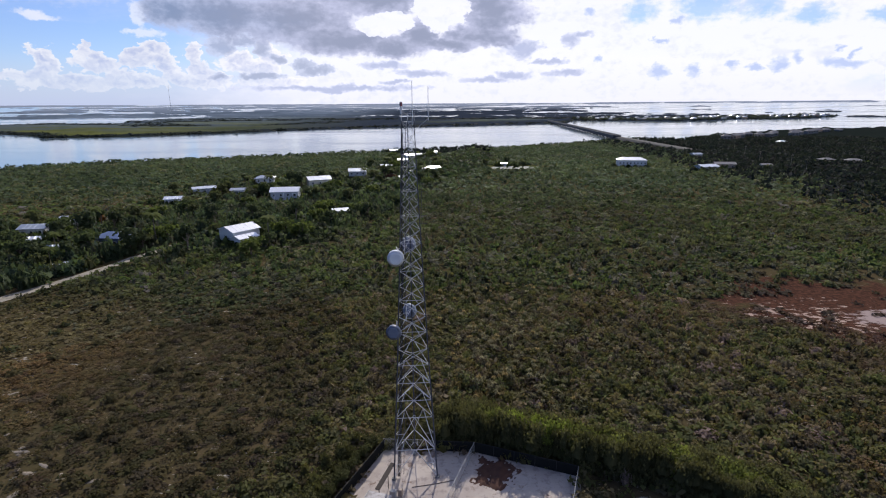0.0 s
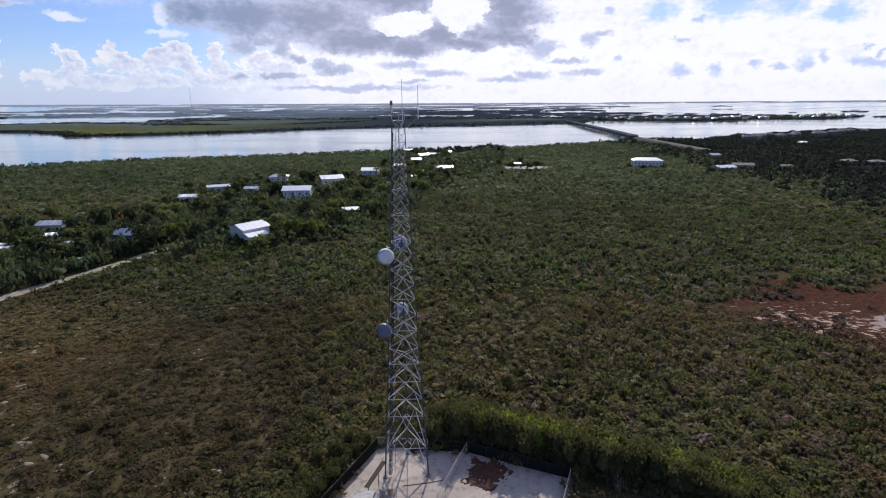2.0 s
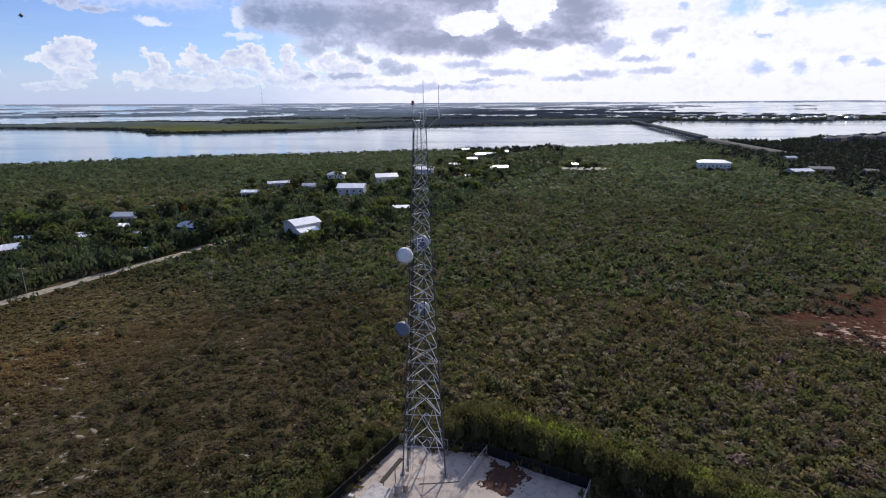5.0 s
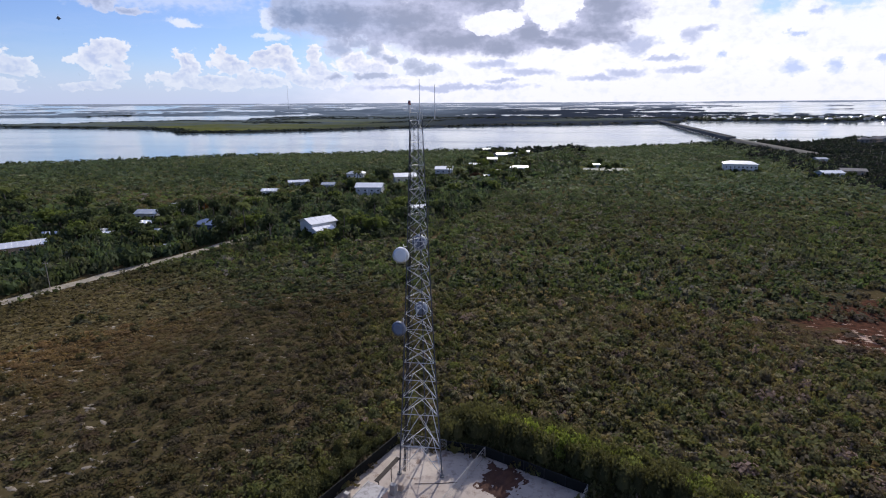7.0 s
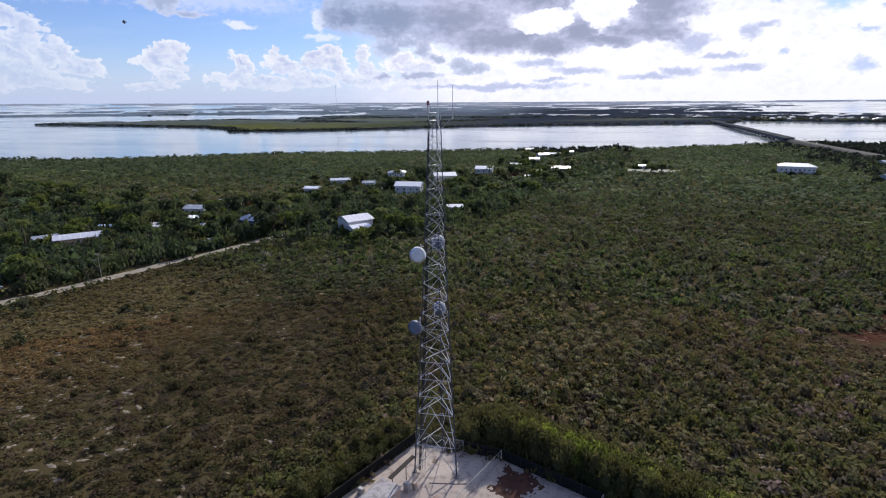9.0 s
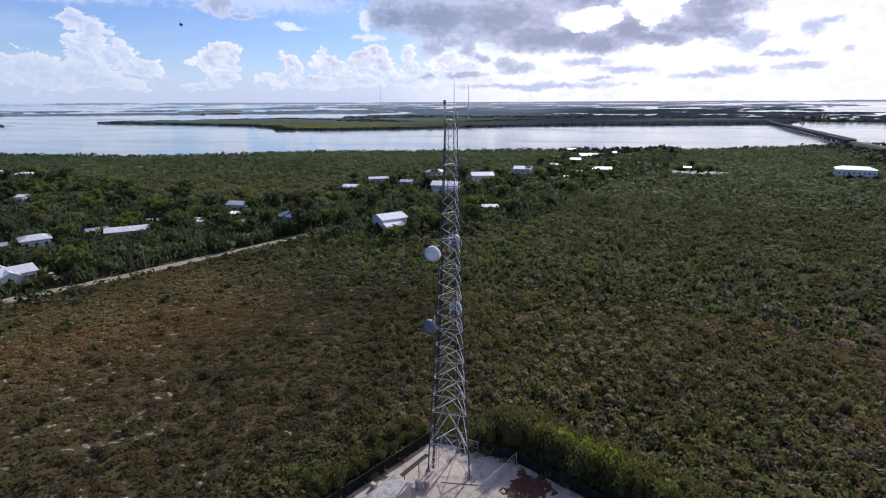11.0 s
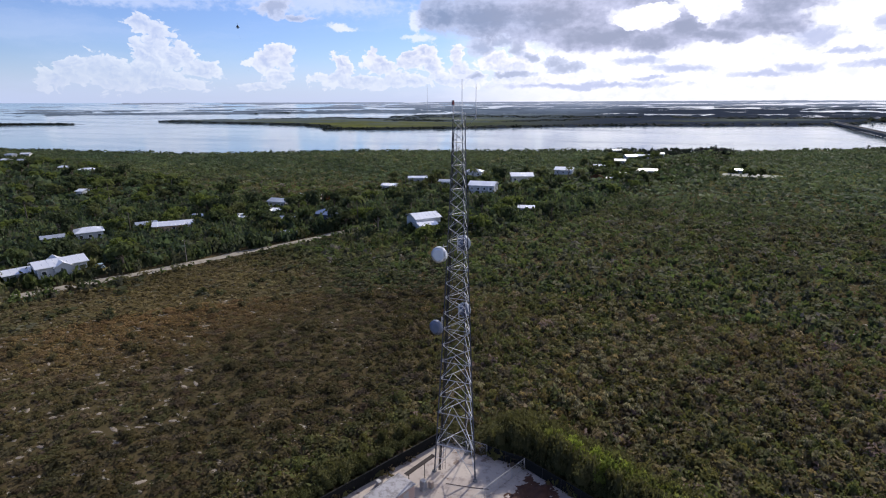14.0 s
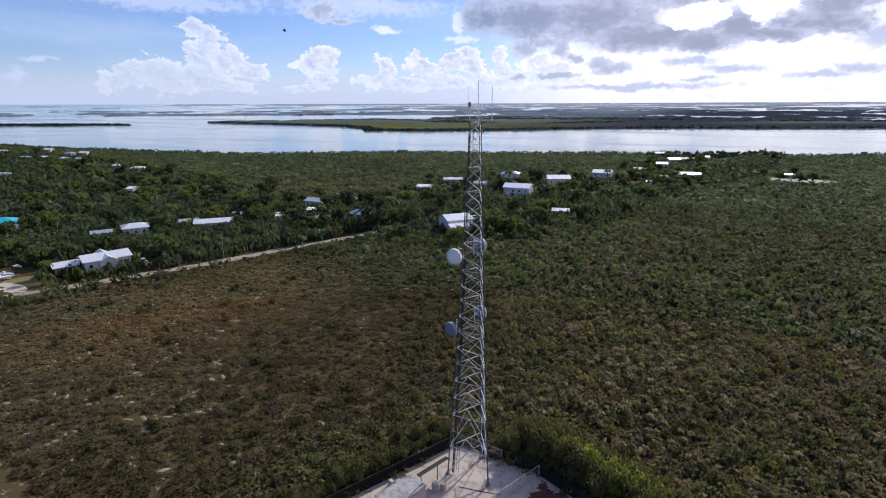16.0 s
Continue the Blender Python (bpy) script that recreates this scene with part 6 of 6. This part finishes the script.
plant_garden()
orange = make_tree(17, 6.0, 3.6, (0.26, 0.115, 0.035), "orange flowering tree beside a white-roofed house")
orange.matrix_basis = pose(-155, 236, 0)
rusty = make_tree(18, 6.0, 4.4, (0.16, 0.085, 0.05), "rusty brown half-bare tree among houses")
rusty.matrix_basis = pose(-36, 372, 0)
for px, py, ph in ((-157, 82.5, 0.85), (-160.5, 84, 0.7), (-143, 190, 1.0)):
    copy_thing(PALMS[0], pose(px, py, 0, 0, 0, 77 * px) @ Matrix.Scale(ph, 4))


def garden_bushes():
    """Bushes close round the houses that hide their feet."""
    g = np.random.RandomState(31)
    spots = []
    for cx, cy, a, b, t in HOME_PLOTS:
        c, q = math.cos(radians(t)), math.sin(radians(t))
        for _ in range(26):
            u, v = (g.rand() * 2 - 1) * (a + 3), (g.rand() * 2 - 1) * (b + 3)
            if abs(u) < a + 0.3 and abs(v) < b + 0.3:
                if g.rand() < 0.5:
                    u = math.copysign(a + 0.4 + 2 * g.rand(), u)
                else:
                    v = math.copysign(b + 0.4 + 2 * g.rand(), v)
            spots.append((cx + u * c - v * q, cy + u * q + v * c))
    pos = np.array(spots)
    n = len(pos)
    keep = road_gap(pos[:, 0], pos[:, 1]) > 2.5
    pos = pos[keep]
    n = len(pos)
    cols = WOODS[g.randint(len(WOODS), size=n)] * (0.8 + 0.6 * g.rand(n, 1))
    shapes = [plant_shape(700 + i, 34, 0.26, "light", 0.45) for i in range(8)]
    scatter("garden_bushes", "dense green garden bushes close round the houses", pos, 1.5 + 1.3 * g.rand(n), 2.1 + 2.5 * g.rand(n), cols, shapes, "bushes", 31)


garden_bushes()


def shore_fringe():
    """Dark mangroves that line the far shores."""
    g = np.random.RandomState(8)
    xs, ys = (a.ravel() for a in np.meshgrid(np.arange(-1900, 1500, 10.0), np.arange(700, 2150, 10.0)))
    xs, ys = xs + 6 * g.rand(len(xs)), ys + 6 * g.rand(len(ys))
    inland = land(xs, ys)
    near = np.interp(xs, *zip(*NEAR_SHORE))
    keep = (inland > 1) & (inland < 34) & (ys > near + 30)
    xs, ys = xs[keep], ys[keep]
    n = len(xs)
    pos = np.stack([xs, ys, bowl(np.hypot(xs, ys))], -1)
    cols = np.array([0.026, 0.034, 0.034]) * (0.7 + 0.6 * g.rand(n, 1))
    shapes = [plant_shape(900 + i, 10, 0.3, "light", 0.3) for i in range(6)]
    scatter("shore_mangroves", "dark mangroves lining the far shores", pos, 7 + 4 * g.rand(n), 4.6 + 1.6 * g.rand(n) ** 2, cols, shapes, "mangroves", 8)


shore_fringe()


def far_gardens():
    """Trees between the cottages on the low point across the channel."""
    g = np.random.RandomState(9)
    x = 440 + 1010 * g.rand(620)
    y = np.interp(x, *zip(*FAR_SHORE)) + 12 + 230 * g.rand(len(x)) ** 1.2
    keep = land(x, y) > 4
    x, y = x[keep], y[keep]
    n = len(x)
    cols = np.array([0.070, 0.082, 0.066]) * (0.6 + 0.9 * g.rand(n, 1))
    shapes = [plant_shape(940 + i, 14, 0.28, "light", 0.3, heads=4) for i in range(6)]
    scatter("far_trees", "grey-green trees between waterside cottages", np.stack([x, y, bowl(np.hypot(x, y)) + 1.0], -1), 6 + 6 * g.rand(n), 7 + 5 * g.rand(n) ** 2, cols, shapes, "trees", 9)


far_gardens()
# ---- bushes and trees ----
bush_field("scrub_bushes", 48, 142, 2.4, 122, 0.12, 3, "thick olive-green scrub bushes, browner and lower on the open side", True, 0.28, 1.0, 0.92)
bush_field("undergrowth", 48, 142, 1.32, 16, 0.25, 6, "low brown and olive undergrowth and dry grass between the bushes", False, 0.32, 0.70, 1.22, 0.0)
bush_field("dry_grass", 142, 225, 1.8, 11, 0.34, 7, "low dry golden grass and scrub beside the lane", False, 0.35, 0.55, 1.1, 0.0, True)
bush_field("scrub_thicket", 138, 310, 2.9, 27, 0.21, 4, "dense dull green thicket of scrub and garden trees", "light", 0.46, 1.0, 0.98, 0.06)
bush_field("mangrove_cover", 310, 1000, 4.6, 10, 0.29, 5, "even green mangrove cover reaching down to the shore", False, 0.4, 1.0, 0.95, 0.0)


def build_marl():
    """Thin uneven sheets of pale marl on the open ground."""
    vs, fs = [], []
    g = np.random.RandomState(30)
    for cx, cy, a, b, t in MARL:
        c, q = math.cos(radians(t)), math.sin(radians(t))
        first = len(vs)
        for ring, z in ((1.0, -0.02), (0.78, 0.035)):
            for i in range(12):
                ang, wob = i * math.pi / 6, ring * (0.75 + 0.5 * g.rand())
                u, v = a * wob * math.cos(ang), b * wob * math.sin(ang)
                vs.append((cx + u * c - v * q, cy + u * q + v * c, z))
        for i in range(12):
            j = (i + 1) % 12
            fs.append((first + i, first + j, first + 12 + j, first + 12 + i))
        for i in range(5):
            fs.append((first + 12 + i, first + 13 + i, first + 22 - i, first + 23 - i))
    me = from_arrays("marl_patches", np.array(vs), np.array(fs))
    me.materials.append(surface("pale_marl", (0.25, 0.21, 0.165), 0.95, 0.0, 0.3, 1.0, stain=(0.13, 0.10, 0.06), stain_at=0.55))
    tagged(new("marl_patches", me), "patches of pale dry marl between low shrubs", "bare ground", kind="stuff")


build_marl()


def thatch_palms():
    """Low pale fan palms that stand among the scrub east of the mast."""
    g = np.random.RandomState(52)
    shapes = []
    for n in range(5):
        vs, fs = [], []
        for k in range(15):
            a, up = k * 2.4 + 0.4 * g.rand(), 0.25 + 0.75 * g.rand()
            side = np.array([-math.sin(a), math.cos(a), 0]) * (0.10 + 0.05 * g.rand())
            way = np.array([math.cos(a), math.sin(a), 0])
            row = [np.array([0, 0, 0.72]), way * 0.5 + np.array([0, 0, 0.72 + 0.26 * up]), way * (0.85 + 0.2 * g.rand()) + np.array([0, 0, 0.72 + 0.30 * up - 0.16])]
            first = len(vs)
            for p, w in zip(row, (0.3, 1.3, 0.5)):
                vs += [p - side * w, p + side * w]
            fs += [[first, first + 1, first + 3, first + 2], [first + 2, first + 3, first + 5, first + 4]]
        shapes.append((np.array(vs), np.array(fs), np.repeat(0.8 + 0.4 * g.rand(15), 6)))
    x, y = -12 + 80 * g.rand(2600), 78 + 85 * g.rand(2600)
    grove = 0.5 + 2.6 * fbm(x / 17, y / 17, 141) + 0.9 * np.exp(-((x - 14) / 22) ** 2 - ((y - 104) / 22) ** 2) - 0.55
    keep = (g.rand(len(x)) < np.clip(grove, 0, 1) * 0.65) & (bare(x, y) < 0.1) & ~cleared(x, y, 3.0)
    x, y = x[keep], y[keep]
    n = len(x)
    cols = np.array([0.240, 0.215, 0.120]) * (0.55 + 0.7 * g.rand(n, 1)) * np.where(g.rand(n, 1) < 0.25, np.array([1.2, 1.0, 0.75]), 1.0)
    scatter("thatch_palms", "low pale grey-green fan palms among the scrub", np.stack([x, y], -1), 0.42 + 0.34 * g.rand(n), 1.9 + 1.0 * g.rand(n), cols, shapes, "palms", 52)


thatch_palms()


def compound_hedge():
    """Tall leafy bushes that overhang the compound's back fences, brightest at the side yard."""
    g = np.random.RandomState(41)
    spots, hs, rs, cols = [], [], [], []
    for u in np.arange(-10, 46, 0.9):
        for row in range(5):
            x = u + 0.8 * g.rand()
            out = 1.1 + row * 1.35 + 0.8 * g.rand()
            y = 71.4 + 0.05 * min(0, x) - 0.386 * max(x - 4.4, 0) + out
            east = float(np.clip((x + 2.5) / 2.5, 0, 1))
            side = float(np.clip((x - 3) / 5, 0, 1)) * float(np.clip(1.6 - abs(row - 1.6), 0, 1))
            if g.rand() < 0.30 - 0.22 * east:
                continue
            spots.append((x, y))
            hs.append(1.5 + 0.7 * g.rand() + 1.0 * east + east * (2.3 + 0.7 * float(np.clip((x - 5) / 3, 0, 1)) + 1.0 * g.rand() - 0.35 * row) * float(np.clip((46 - x) / 14, 0.3, 1)) + 0.9 * east * math.exp(-((x - 3) / 5) ** 2))
            rs.append(1.4 + 0.8 * g.rand())
            bright = side * float(np.clip(0.15 + 2.2 * fbm(np.array([x / 4.0]), np.array([y / 4.0]), 113)[0] + math.exp(-((x - 12.5) / 5) ** 2) * 0.75, 0, 1))
            base = np.array([0.104, 0.108, 0.040]) * (1 - bright) + np.array([0.200, 0.260, 0.046]) * bright
            cols.append(base * (0.65 + 0.6 * g.rand()) * np.array([1.15, 1.05, 1.25]))
    for u in np.arange(0, 29, 1.3):
        for row in range(2):
            if g.rand() < 0.25:
                continue
            spots.append((-10.6 - 0.37 * u - 1.9 - 1.5 * row - 0.6 * g.rand(), 71.8 - 0.93 * u + 0.8 * g.rand()))
            hs.append(2.0 + 1.6 * g.rand())
            rs.append(1.2 + 0.8 * g.rand())
            cols.append(np.array([0.100, 0.098, 0.040]) * (0.65 + 0.6 * g.rand()))
    # boughs that hang over the fences
    hang = []
    for u in np.arange(0, 29, 0.75):
        hang.append((-10.3 - 0.37 * u - 0.55 - 0.5 * g.rand(), 71.6 - 0.93 * u + 0.5 * g.rand(), 1.25 + 0.4 * g.rand()))
    for x in np.arange(-1, 20, 0.75):
        hang.append((x, 71.4 + 0.05 * min(0, x) - 0.386 * max(x - 4.4, 0) + 0.55 + 0.5 * g.rand(), 1.3 + 0.5 * g.rand()))
    shapes = [plant_shape(560 + i, 230, 0.08, True, 0.40) for i in range(8)]
    # each tall bush is a lower and an upper head of leaves
    low_pos, hs, rs, cols = np.array([(x, y, 0.0) for x, y in spots]), np.array(hs), np.array(rs), np.array(cols)
    tall = hs > 3.2
    up_pos = low_pos[tall] + np.stack([0.5 * g.normal(size=tall.sum()), 0.4 * g.normal(size=tall.sum()), hs[tall] * 0.45], -1)
    pos = np.concatenate([low_pos, up_pos])
    heights = np.concatenate([np.where(tall, hs * 0.62, hs), hs[tall] * 0.55])
    widths = np.concatenate([rs, rs[tall] * 0.85])
    cols = np.concatenate([cols, cols[tall] * 1.05])
    n = len(hang)
    pos = np.concatenate([pos, np.array(hang)])
    heights = np.concatenate([heights, 0.9 + 0.6 * g.rand(n)])
    widths = np.concatenate([widths, 0.7 + 0.45 * g.rand(n)])
    cols = np.concatenate([cols, np.array([0.092, 0.096, 0.040]) * (0.6 + 0.6 * g.rand(n, 1))])
    scatter("hedge_bushes", "tall leafy green bushes overhanging the compound fences", pos, widths, heights, cols, shapes, "bushes", 41)


compound_hedge()


def scrub_behind():
    """The same scrub carried on under and behind the flight line."""
    g = np.random.RandomState(15)
    x, y = (a.ravel() for a in np.meshgrid(np.arange(-85, 105, 3.8), np.arange(-60, 62, 3.8)))
    x, y = x + 2.8 * g.rand(len(x)), y + 2.8 * g.rand(len(y))
    r, az = np.hypot(x - 12, y - 3), np.degrees(np.arctan2(x - 12, y - 3))
    keep = ~((r >= 48) & (az > -80) & (az < 45)) & ~cleared(x, y, 0.5)
    x, y = x[keep], y[keep]
    n = len(x)
    mixv = g.rand(n, 1)
    cols = PALETTE[g.randint(len(PALETTE), size=n)] * mixv + BROWNS[g.randint(len(BROWNS), size=n)] * (1 - mixv)
    shapes = [plant_shape(300 + i, 20, 0.3, "light", 0.4) for i in range(6)]
    scatter("scrub_cover", "olive and brown scrub around the flight line", np.stack([x, y], -1), 1.9 + 1.5 * g.rand(n), 0.8 + 1.4 * g.rand(n), cols, shapes, "shrubs", 15)


scrub_behind()
